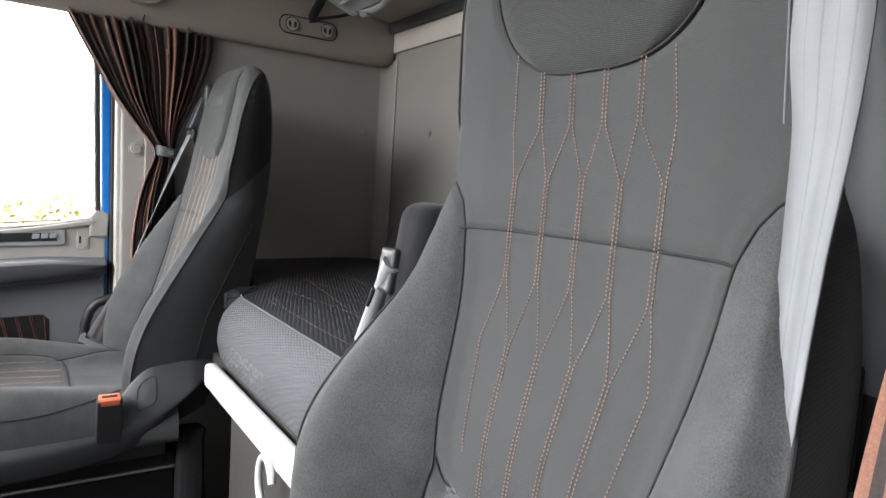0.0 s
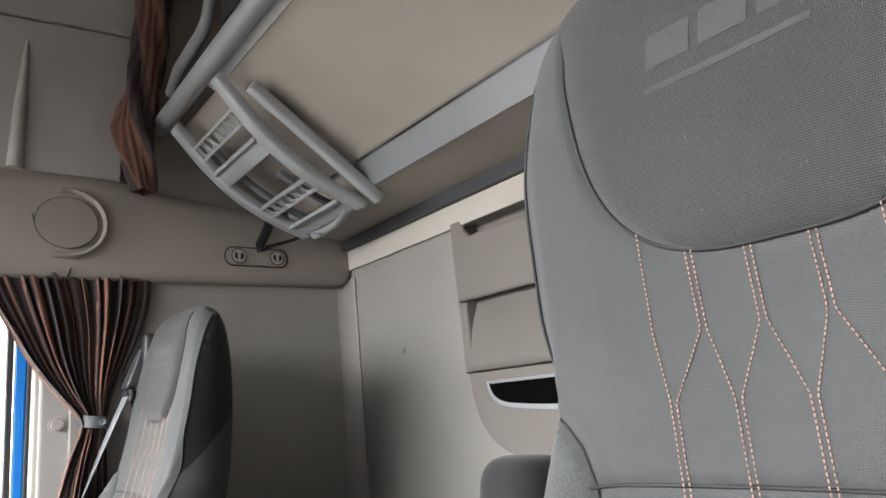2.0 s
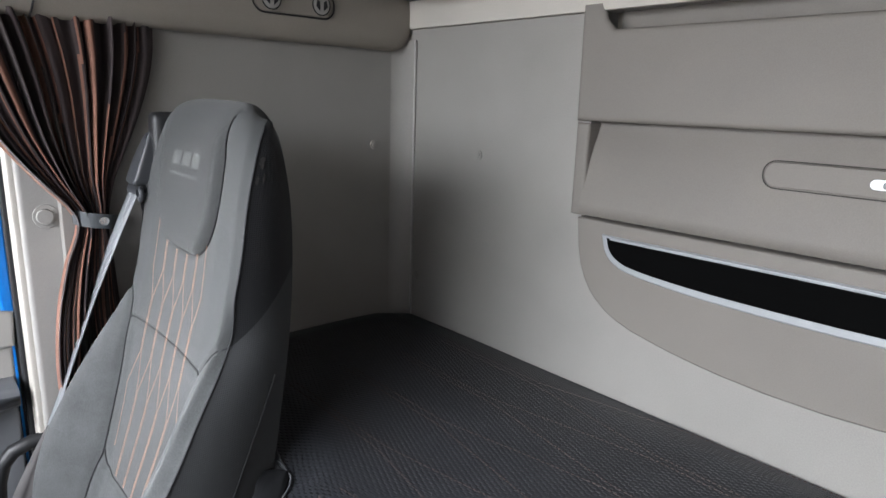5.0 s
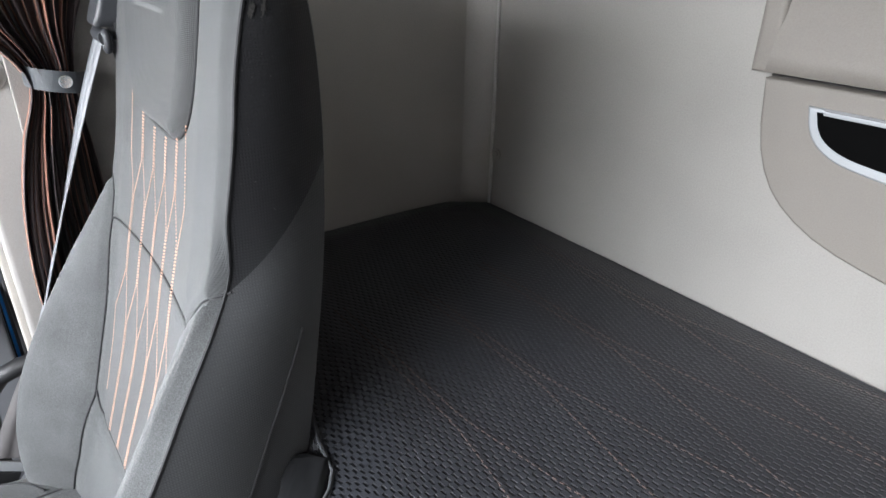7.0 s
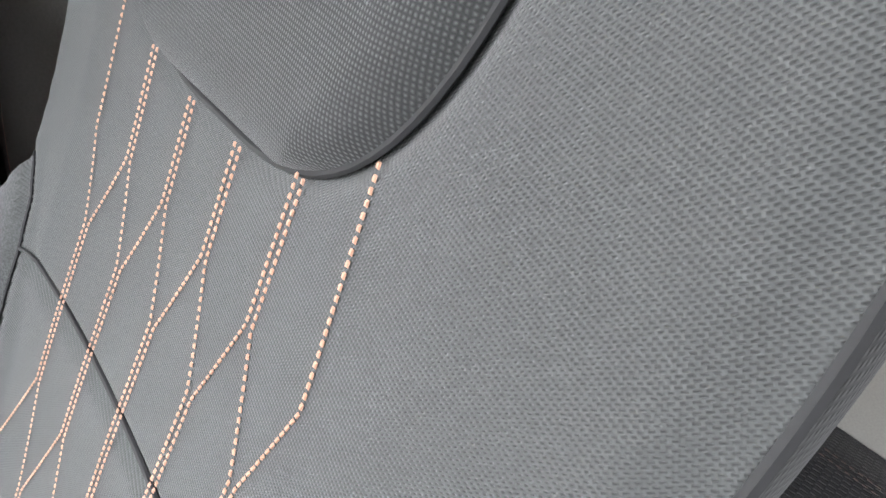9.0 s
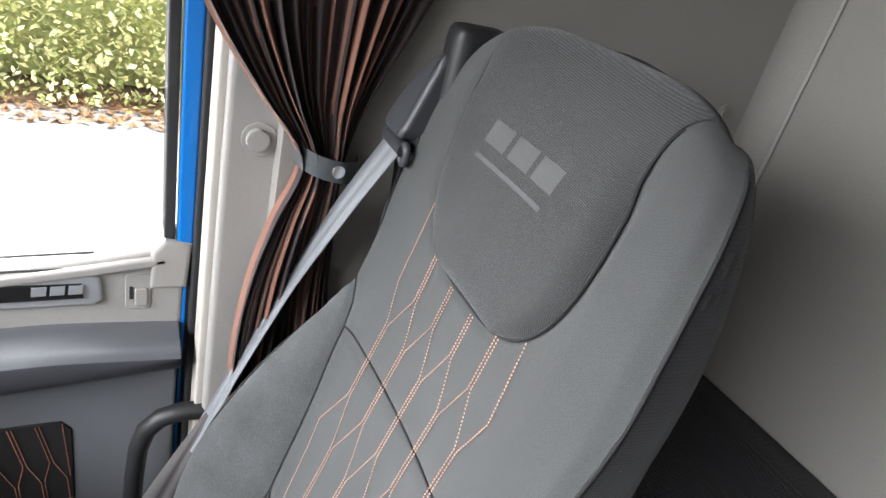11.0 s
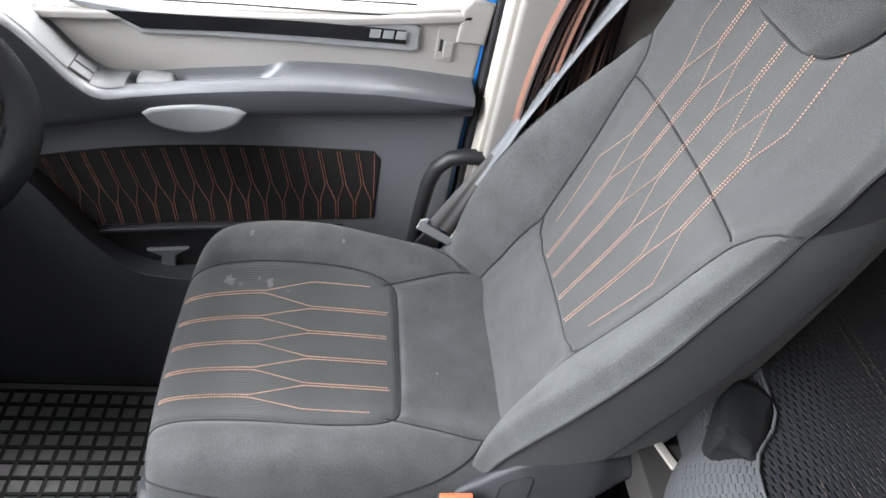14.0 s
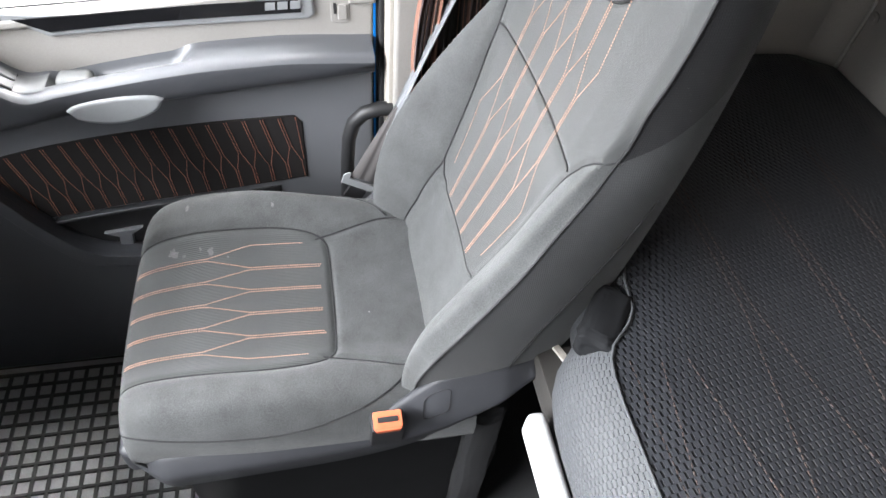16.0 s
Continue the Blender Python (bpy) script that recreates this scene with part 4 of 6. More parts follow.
    bm = slab([(-0.036, 0.006), (-0.030, 0.014), (-0.026, 0.014), (-0.024, 0.004), (0.024, 0.004), (0.026, 0.014), (0.030, 0.014), (0.036, 0.006), (0.032, -0.010), (-0.032, -0.010)], 0.004, 0.001, 2, tm)
    bmesh.ops.recalc_face_normals(bm, faces=bm.faces)
    tongue = part("belt_tongue", bm, "cup_silver", seat, "pale metal belt tongue")
    part("tongue_grip", box(-0.016, 0.016, -0.034, -0.010, -0.004, 0.003, 0.002, m=tm), "black_plastic", tongue)
    buckle = part("belt_buckle", box(-0.013, 0.013, -0.0215, 0.0215, -0.075, 0.018, 0.004, m=pose(-out * 0.210, 0.632, 0.532, 0, -out * 12, 0)), "black_plastic", seat, "black belt buckle")
    bm = box(-0.0115, 0.0115, -0.0185, 0.0185, 0.010, 0.022, 0.003, m=pose(-out * 0.210, 0.632, 0.532, 0, -out * 12, 0))
    bm = box(0.0, 0.0140, -0.0165, 0.0165, 0.009, 0.021, 0.003, bm, pose(-out * 0.210, 0.632, 0.532, 0, -out * 12, 0))
    part("release_button", bm, "orange", buckle, "orange-red release button")
    part("button_slot", box(-0.0035, 0.0035, -0.013, 0.013, 0.0185, 0.0235, 0.001, m=pose(-out * 0.210, 0.632, 0.532, 0, -out * 12, 0)), "black_plastic", buckle)
    pedestal = part("pedestal", box(-0.165, 0.165, 0.34, 0.76, -drop, 0.405, 0.006), "pedestal_black", seat, "shiny black pedestal")
    part("pedestal_rail", box(-0.172, 0.172, 0.325, 0.76, 0.372, 0.378, 0.002), "steel", pedestal)
    part("pedestal_edge", box(-0.178, 0.178, 0.318, 0.34, -drop, 0.05, 0.004), "pedestal_black", pedestal)


LEAN_X = 0.8
driver_seat = thing("driver_seat", "charcoal grey cloth driver's seat with orange diamond stitching", "seat", "cab seats")
seat_core(driver_seat)
SWELL, PILLOW_W = 1.0, 0.117
passenger_seat = thing("passenger_seat", "charcoal grey cloth passenger seat with raised armrest, by the open door", "seat", "cab seats")
seat_core(passenger_seat)
passenger_seat.matrix_basis = pose(-0.424, 0.132, 0.064)
driver_seat.matrix_basis = pose(-1.575 - 0.885 * math.sin(radians(LEAN_X)), 0, 0.025, 0, LEAN_X, 0)
low = {c.name for c in passenger_seat.children if any(w in c.name for w in ("cushion", "side_cover", "front_cover", "seat_pan")) and "headrest" not in c.name}
low |= {c.name for c in passenger_seat.children if c.name.startswith("stitching") and min(v.co.z for v in c.data.vertices) < 0.55}
seat_extras(driver_seat, -1, 0.037)
seat_extras(passenger_seat, 1, 0.076)
# the passenger's seat back stands more upright
upright = pose(0, 0.69, 0.48, 13.0) @ pose(0, -0.69, -0.48)
for c in passenger_seat.children:
    fixed = c.name in low or any(w in c.name for w in ("pedestal", "buckle", "tongue", "belt_webbing"))
    if not fixed:
        c.matrix_basis = upright @ c.matrix_basis
# armrest folded up on the passenger seat
LK = passenger_seat.matrix_basis.inverted()
# its belt twists edge-on towards the buckle tongue
run = [(-0.1335, 0.742, 1.098, 0), (-0.1335, 0.743, 1.040, -6), (-0.1330, 0.745, 0.995, -21), (-0.1355, 0.745, 0.932, -33), (-0.1370, 0.744, 0.868, -39), (-0.1365, 0.742, 0.784, -48), (-0.1360, 0.735, 0.66, -50), (-0.138, 0.722, 0.58, -40), (-0.140, 0.705, 0.472, -30)]
belt_strap([LK @ (Vector(p[:3]) + Vector((-0.0975, 0.081, 0.048))) for p in run], [0.041, 0.041, 0.040, 0.040, 0.041, 0.041, 0.038, 0.032, 0.028], "door_belt", passenger_seat, normal=[(math.sin(radians(p[3])), -math.cos(radians(p[3])), 0.1) for p in run])
part("edge_strip", tube([LK @ Vector(p) for p in ((-0.278, 0.862, 1.265), (-0.271, 0.853, 1.146), (-0.262, 0.848, 1.050))], 0.0007, 6), "grey_plastic", passenger_seat, "thin bright edge strip")
AM = LK @ pose(-0.632, 0.850, 0.918, -8)
arm = part("armrest", box(-0.034, 0.034, -0.030, 0.034, -0.08, 0.068, 0.028, m=AM, seg=6), "seat_dark", passenger_seat, "dark padded armrest, folded up")
part("armrest_bracket", box(-0.034, -0.004, -0.038, -0.024, -0.034, 0.014, 0.005, m=AM, seg=3), "bracket_metal", arm, "dark metal hinge bracket with screw holes")
for dx, dz in ((-0.027, 0.005), (-0.012, 0.004), (-0.016, -0.016)):
    part("screw_hole", disc(0.0035, 0.004, AM @ pose(dx, -0.0385, dz, 90)), "black_plastic", arm)
part("armrest_link", tube([LK @ Vector(p) for p in ((-0.643, 0.817, 0.921), (-0.654, 0.814, 0.904), (-0.688, 0.820, 0.862), (-0.716, 0.827, 0.821))], [0.012, 0.008, 0.009, 0.013], 10), "silver", arm, "silver hinge link")
part("link_slot", tube([LK @ Vector(p) for p in ((-0.664, 0.8075, 0.892), (-0.682, 0.8105, 0.870))], 0.003, 8), "black_plastic", arm)

# pale smudges on the driver's cushion
for u0, v0, ru, rv in ((-0.50, 0.150, 0.040, 0.009), (-0.47, 0.166, 0.018, 0.004), (-0.475, 0.205, 0.040, 0.006), (-0.50, 0.190, 0.020, 0.003), (-0.74, 0.172, 0.030, 0.004), (-0.72, 0.30, 0.018, 0.003), (-0.42, 0.23, 0.010, 0.002), (0.15, 0.43, 0.010, 0.002)):
    verts, faces, n = [Vector(cushion_point(u0, v0)) + Vector((0, 0, 0.0006))], [], 32
    for k in range(n):
        a = 2 * math.pi * k / n
        r = 0.70 + 0.55 * noise.noise(Vector((2.2 * math.cos(a) + 31 * u0, 2.2 * math.sin(a), 50 * v0)))
        verts.append(Vector(cushion_point(u0 + ru * r * math.cos(a), v0 + rv * r * math.sin(a))) + Vector((0, 0, 0.0004)))
        faces.append((0, 1 + k, 1 + (k + 1) % n))
    mesh_object("smudge", verts, faces, "chalk", driver_seat, "pale dry smudge")


# a dried stain on the driver's seat side, by the piping
SWELL, PILLOW_W = 0.0, 0.108


def flank(t, h):
    s0, y0, z0 = back_point(half_width(h), h)
    s1, y1 = curve_at(BACK_S, h), curve_at(BACK_Y, h)
    return Vector((s0 + (s1 - s0) * t + 0.012 * math.sin(math.pi * t) * (1 - 0.5 * smoothstep(1.05, 1.25, h)) + 0.0010, y0 + (y1 - y0) * t, z0))


for t0, h0, rt, rh in ((0.16, 1.166, 0.10, 0.013), (0.24, 1.142, 0.04, 0.009), (0.09, 1.140, 0.05, 0.008)):
    verts, faces, n = [flank(t0, h0)], [], 28
    for k in range(n):
        a = 2 * math.pi * k / n
        r = 0.75 + 0.5 * noise.noise(Vector((2.2 * math.cos(a) + 31 * t0, 2.2 * math.sin(a), 50 * h0)))
        verts.append(flank(t0 + rt * r * math.cos(a), h0 + rh * r * math.sin(a)))
        faces.append((0, 1 + k, 1 + (k + 1) % n))
    mesh_object("stain", verts, faces, "dry_stain", driver_seat, "pale dried stain")


# ---- the cab ----
def wall_slab(name, x0, x1, y0, y1, z0, z1, mat, label, bevel=0.002):
    ob = part(name, box(x0, x1, y0, y1, z0, z1, bevel), mat, smooth=bevel > 0)
    return tagged(ob, label, "wall", kind="structure")


def facing_x(x):
    """A frame for outlines in y and z that look towards +x, their front at x."""
    return Matrix(((0, 0, 1, x), (1, 0, 0, 0), (0, 1, 0, 0), (0, 0, 0, 1)))


def facing_front(y):
    """A frame for outlines in x and z that look towards -y, their front at y."""
    return Matrix(((1, 0, 0, 0), (0, 0, -1, y), (0, 1, 0, 0), (0, 0, 0, 1)))


def under(ob, parent):
    """Hangs a mesh that was built in world axes under a thing, keeping its place."""
    ob.parent = parent
    ob.location = -Vector(parent.location)
    return ob


def lettering(name, text, size, m, mat, parent, label="", depth=0.0006):
    """Words in the built-in font as a mesh."""
    cu = bpy.data.curves.new(name, "FONT")
    cu.body, cu.size, cu.extrude, cu.align_x = text, size, depth, "CENTER"
    tmp = new("tmp_text", cu)
    me = bpy.data.meshes.new_from_object(tmp)
    bpy.data.objects.remove(tmp)
    me.transform(m)
    me.materials.append(M[mat])
    ob = new(name, me)
    ob.parent = parent
    if label:
        ob["label"] = label
    return ob


SIDE, REAR, DOOR = -1.838, 1.442, -1.940
tagged(part("floor", box(-2.02, 0.02, -0.75, 1.52, -0.06, -0.012, 0.0), "carpet", smooth=False), "dark carpeted cab floor", "floor", kind="structure")
for nm, x0, x1, z0, z1 in (("wall_rear", -1.90, -1.330, -0.05, 2.20), ("wall_rear_2", -1.330, -0.576, -0.05, 1.068), ("wall_rear_3", -1.330, -0.576, 1.405, 2.20), ("wall_rear_4", -0.576, -0.02, -0.05, 2.20)):
    wall_slab(nm, x0, x1, REAR, REAR + 0.05, z0, z1, "wall", "grey-beige cloth rear cab wall", 0)
wall_slab("wall_rear_5", -1.36, -0.56, REAR + 0.051, REAR + 0.07, 0.90, 1.42, "beige", "beige back of the wall locker", 0)
wall_slab("wall_driver_side", SIDE - 0.05, SIDE, 0.755, REAR - 0.001, -0.05, 1.40, "wall", "grey-beige cloth side wall behind the seat")
wall_slab("wall_driver_upper", SIDE - 0.09, SIDE - 0.04, -0.75, REAR - 0.001, 1.38, 2.20, "beige", "beige upper side wall above the shelf")
wall_slab("wall_passenger_side", -0.165, -0.115, 0.90, REAR - 0.001, -0.05, 1.40, "wall", "grey-beige cloth side wall by the open door")
wall_slab("wall_passenger_upper", -0.155, -0.105, -0.75, REAR - 0.001, 1.40, 2.20, "beige", "beige upper side wall over the open door")
tagged(part("ceiling", box(-1.94, 0.0, -0.80, 1.50, 2.20, 2.25, 0.0), "beige", smooth=False), "beige padded cab ceiling", "ceiling", kind="structure")
wall_slab("wall_front", -2.02, 0.02, -0.80, -0.75, -0.05, 0.62, "dark_plastic", "dark plastic bulkhead under the windscreen")
wall_slab("wall_front_upper", -1.94, 0.0, -0.80, -0.75, 1.62, 2.20, "beige", "beige header over the windscreen")

# unseen wall, added to cut and bounce the light of the open door
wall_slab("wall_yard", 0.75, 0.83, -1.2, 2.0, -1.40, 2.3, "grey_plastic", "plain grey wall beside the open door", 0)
wall_slab("wall_underbody", -1.96, -0.04, -0.72, 1.46, -1.40, -0.062, "rubber", "dark body under the cab floor", 0)

wall_slab("wall_pillar", -1.99, -1.913, 0.7035, 0.80, -0.05, 1.375, "rubber", "dark door pillar behind its trim", 0)

# corner of the berth, strips and screws on the walls
v, f = surface(lambda a, z: (SIDE + 0.045 - 0.046 * math.cos(a), REAR - 0.045 + 0.043 * math.sin(a), z), [radians(k) for k in range(0, 91, 9)], [0.70, 1.38])
tagged(mesh_object("corner_trim", v, f, "wall"), "rounded grey-beige corner of the berth", "trim", kind="structure")
tagged(part("trim_corner_bead", tube([(SIDE + 0.043, REAR - 0.0035, 0.70), (SIDE + 0.043, REAR - 0.0035, 1.38)], 0.003, 8), "light_trim"), "thin pale bead in the berth corner", "trim", kind="structure")
tagged(part("trim_rear_strip", box(-1.81, -0.1, REAR - 0.012, REAR - 0.001, 1.402, 1.4585, 0.004), "cream"), "cream strip along the rear wall", "trim", kind="structure")
for n_, place, turn in (("wall_screw", (SIDE + 0.003, 1.361, 1.159), (0, 90, 0)), ("wall_screw", (-1.592, REAR - 0.003, 1.154), (90, 0, 0)), ("wall_screw", (-1.784, REAR - 0.003, 0.863), (90, 0, 0)), ("wall_screw", (-0.905, REAR - 0.014, 1.424), (90, 0, 0))):
    sc = thing(n_, "small round grey screw cap on the cab wall", "screw cap", "wall screw caps", place=place)
    part("cap", disc(0.010, 0.003, pose(0, 0, 0, *turn)), "wall", sc)
    part("head", disc(0.0055, 0.003, pose(0, 0, 0, *turn) @ pose(0, 0, 0.002)), "wall", sc)

# ---- berth and mattress ----
BED = [(-0.21, 0.848), (-0.5, 0.848), (-0.9, 0.848), (-1.255, 0.848), (-1.285, 0.850), (-1.305, 0.854), (-1.320, 0.862), (-1.332, 0.874), (-1.344, 0.888), (-1.362, 0.900), (-1.40, 0.906), (-1.43, 0.914), (-1.50, 0.936), (-1.65, 0.942), (-1.825, 0.942), (-1.832, 0.955), (-1.832, 1.36), (-1.822, 1.40), (-1.795, 1.436), (-1.4, 1.438), (-0.9, 1.438), (-0.5, 1.438), (-0.21, 1.438)]


def bed_ring(out):
    """The mattress outline, moved outwards where it is free."""
    pts = []
    for i, (x, y) in enumerate(BED):
        a, b = BED[i - 1], BED[(i + 1) % len(BED)]
        d = Vector((b[0] - a[0], b[1] - a[1])).normalized()
        k = out if y < 1.0 and x < -0.23 else min(out, 0.0)
        pts.append((x - d.y * k, y + d.x * k))
    return pts


berth = thing("berth_base", "grey felt berth base with white front rail", "bed base", place=(-0.9, 0.9, 0))
under(part("front_board", box(-1.25, -0.22, 0.826, 0.868, -0.010, 0.584, 0.003), "felt"), berth)["label"] = "grey-brown felt board"
under(part("rail", box(-1.322, -0.22, 0.790, 0.815, 0.590, 0.636, 0.010, seg=3), "white_rail"), berth)["label"] = "white painted front rail"
under(part("deck", box(-1.405, -0.21, 0.826, 1.436, 0.585, 0.634, 0.003), "felt"), berth)
under(part("deck_edge", box(-0.016, 0.016, -0.005, 0.005, -0.03, 0.004, 0.002, m=pose(-1.391, 0.858, 0.634, 0, 0, 20)), "cream"), berth)["label"] = "white painted edge"
under(part("side_board", box(-1.33, -1.312, 0.90, 1.40, -0.01, 0.584, 0.003), "felt"), berth)
hook = under(part("strap_hook", tube([(-0.925 + 0.030 * math.cos(a), 0.786, 0.565 + 0.038 * math.sin(a)) for a in np.linspace(0.3, 5.2, 18)], 0.006, 8), "white_rail"), berth)
hook["label"] = "white plastic strap hook"
latch = under(part("latch_box", box(-0.945, -0.845, 0.786, 0.832, 0.455, 0.515, 0.006), "grey_plastic"), berth)
latch["label"] = "grey latch box with white edge"
part("latch_edge", box(-0.945, -0.845, 0.780, 0.787, 0.500, 0.516, 0.002), "white_rail", latch)

mattress = thing("mattress", "black dimpled mattress with grey embossed border on the berth", "mattress", place=(-0.9, 0.9, 0.64))
rows = [(0.026, 0.637), (0.038, 0.652), (0.044, 0.680), (0.042, 0.708), (0.034, 0.733), (0.020, 0.752), (0.008, 0.764), (-0.002, 0.7695)]
verts, uv, n = [], [], len(BED)
run = [0.0]
for (ax, ay), (bx, by) in zip(BED, BED[1:]):
    run.append(run[-1] + math.hypot(bx - ax, by - ay))
for out, z in rows:
    verts += [(x, y, z) for x, y in bed_ring(out)]
    uv += [(r, z - out) for r in run]
faces = [(j * n + i, (j + 1) * n + i, (j + 1) * n + (i + 1) % n, j * n + (i + 1) % n) for j in range(len(rows) - 1) for i in range(n)]
border = under(mesh_object("border", verts, faces, "mattress_side", smooth=True, uv=uv), mattress)
border["label"] = "grey border with raised words and pattern"
ny = 34


def bed_top(u, w):
    x = -0.21 + u * (-1.832 + 0.21)
    front = np.interp(-x, [0, 1.255, 1.285, 1.305, 1.320, 1.332, 1.344, 1.362, 1.40, 1.43, 1.50, 1.65, 1.832], [0.848, 0.848, 0.850, 0.854, 0.862, 0.874, 0.888, 0.900, 0.906, 0.914, 0.936, 0.942, 0.942])
    back = 1.438 - 0.05 * smoothstep(0.975, 1.0, u)
    y = front + w * (back - front)
    e = min(y - front, back - y, x + 1.832 + 0.02)
    z = 0.7685 + 0.0115 * smoothstep(-0.01, 0.07, e) + 0.004 * noise.noise(Vector((x * 3, y * 5, 1.7)))
    return x, y, z


us = np.concatenate([np.linspace(0, 0.66, 40), np.linspace(0.66, 0.80, 50)[1:], np.linspace(0.80, 1.0, 24)[1:]])
v, f = surface(bed_top, us, np.linspace(0, 1, ny))
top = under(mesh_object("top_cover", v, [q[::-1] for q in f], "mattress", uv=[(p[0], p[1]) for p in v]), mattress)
top["label"] = "black cloth cover with slanting dimples"
under(part("border_piping", tube([(x, y, 0.7700) for x, y in bed_ring(0.001)[1:14]], 0.0018, 8), "mattress_side"), mattress)
def crumpled(name, centre, half, turn, seed, mat, parent, label):
    """A small crumpled pad: a rounded box whose skin is pushed about."""
    bm = box(-half[0], half[0], -half[1], half[1], -half[2], half[2], min(half) * 0.7, seg=4, m=None)
    bmesh.ops.subdivide_edges(bm, edges=bm.edges[:], cuts=3, use_grid_fill=True)
    for v in bm.verts:
        q = Vector((v.co.x * 60, v.co.y * 60, v.co.z * 60 + seed))
        v.co += v.co.normalized() * (0.004 * noise.noise(q) + 0.002 * noise.noise(q * 2.7))
    bmesh.ops.transform(bm, matrix=pose(*centre, 0, 0, turn), verts=bm.verts)
    ob = under(part(name, bm, mat), parent)
    ob["label"] = label
    return ob


crumpled("corner_pad", (-1.358, 0.868, 0.753), (0.042, 0.022, 0.021), -38, 3.1, "mattress_pad", mattress, "black folded cloth pad at the corner")
# orange-brown thread rows along the bed, splitting and meeting
rows = []
for k in range(6):
    for sgn in (-1, 1):
        base, line = 0.80 + 0.112 * k, []
        for i in range(8):
            x, ph = -0.30 - 0.26 * i, (i + (k % 1)) % 4
            w = base + sgn * (0.006 if ph in (0, 1) else 0.050)
            line.append((x, min(max(w, 0.865), 1.42)))
        rows.append([p for p in line if p[0] > -1.83])


def bed_skin(x, y):
    return x, y, 0.7815 + 0.004 * noise.noise(Vector((x * 3, y * 5, 1.7)))


rows = [[p for p in resample(r, 0.02) if p[0] > -1.30 or p[1] > 0.95] for r in rows]
st = thread("cover_stitching", [r for r in rows if len(r) > 2], bed_skin, None, (0, 0, 1), step=0.0075, long=0.005, wide=0.0013, high=0.0007)
st.data.materials[0] = M["dull_thread"]
st["label"] = "dull orange-brown stitching"
under(st, mattress)
for k in range(2):
    lettering("raised_word", "COMFORT", 0.040, pose(-1.10 + 0.40 * k, 0.8055, 0.672, 90), "mattress_word", mattress, "raised word on the grey border", 0.0012).location = -Vector(mattress.location)

# ---- rear wall locker with flaps ----
locker = thing("wall_locker", "beige moulded rear wall locker with chrome-framed slot", "locker", place=(-0.96, REAR, 1.13))


def locker_part(name, outline, y, thick, mat, label="", bevel=0.004, parent=None, seg=3):
    m = facing_front(y)
    bm = slab(outline, thick, bevel, seg, m)
    bmesh.ops.recalc_face_normals(bm, faces=bm.faces)
    ob = part(name, bm, mat)
    if parent is None:
        under(ob, locker)
    else:
        ob.parent = parent
    if label:
        ob["label"] = label
    return ob


LX, RX = -1.352, -0.554
locker_part("upper_flap", [(LX, 1.224), (RX, 1.224), (RX - 0.002, 1.408), (RX - 0.035, 1.408), (RX - 0.060, 1.366), (LX + 0.060, 1.366), (LX + 0.044, 1.382), (LX + 0.035, 1.408), (LX - 0.002, 1.408)], 1.428, 0.014, "locker_shaded", "beige padded upper flap", 0.008)
locker_part("upper_pocket", [(LX + 0.04, 1.35), (RX - 0.04, 1.35), (RX - 0.04, 1.410), (LX + 0.04, 1.410)], 1.478, 0.004, "locker_shaded", "", 0.001)
# the hollow middle: a curved bay between two cheeks
prof = [(1.240, 1.464), (1.222, 1.462), (1.205, 1.456), (1.185, 1.447), (1.16, 1.4385), (1.12, 1.430), (1.09, 1.424), (1.071, 1.419), (1.069, 1.440)]
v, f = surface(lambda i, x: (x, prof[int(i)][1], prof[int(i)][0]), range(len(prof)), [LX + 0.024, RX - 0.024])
under(mesh_object("bay", v, f, "locker_shaded", smooth=True), locker)["label"] = "hollow beige bay"
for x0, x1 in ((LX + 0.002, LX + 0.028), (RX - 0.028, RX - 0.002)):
    locker_part("cheek", [(x0, 1.068), (x1, 1.068), (x1, 1.221), (x0, 1.221)], 1.428, 0.040, "locker_shaded", "", 0.007)
low = [(LX + 0.028, 1.066), (LX + 0.036, 1.00), (LX + 0.055, 0.955), (LX + 0.085, 0.925), (LX + 0.130, 0.902), (LX + 0.20, 0.887), (LX + 0.28, 0.876), (LX + 0.36, 0.871)]
low = rounded(low, 1)
low = [low[0]] + [q for p, q in zip(low, low[1:]) if math.hypot(q[0] - p[0], q[1] - p[1]) > 0.012]
low = low + [(RX + LX - x, z) for x, z in low[::-1]]
locker_part("lower_flap", low[::-1], 1.415, 0.025, "locker_shaded", "beige lower flap with rounded corners", 0.004)
slot = [(LX + 0.082, 1.046), (LX + 0.088, 1.020), (LX + 0.104, 1.002), (LX + 0.135, 0.990), (LX + 0.25, 0.980), (LX + 0.36, 0.978)]
slot = rounded(slot)
slot = slot + [(RX + LX - x, z) for x, z in slot[::-1]]
locker_part("slot_frame", slot[::-1], 1.411, 0.014, "silver", "bright silver slot frame", 0.003)
cx, cz = (LX + RX) / 2, 1.0165
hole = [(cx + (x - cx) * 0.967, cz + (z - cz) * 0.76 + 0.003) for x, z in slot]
# no opening is cut: a black plate gives the slot's inner shade
locker_part("slot_opening", hole[::-1], 1.4095, 0.010, "slot_shade", "black slot", 0.0015)
under(part("slot_bar", box(LX + 0.10, RX - 0.10, 1.4075, 1.412, 1.0400, 1.0448, 0.001), "cup_silver"), locker)
plate = locker_part("switch_plate", round_rect(-1.040, -0.852, 1.151, 1.184, 0.016, 7), 1.4335, 0.006, "locker_shaded", "long rounded switch plate", 0.002)
under(part("plate_groove", tube([(x, 1.4342, z) for x, z in round_rect(-1.042, -0.850, 1.149, 1.186, 0.0175, 7)], 0.0008, 6, closed=True), "felt"), locker)
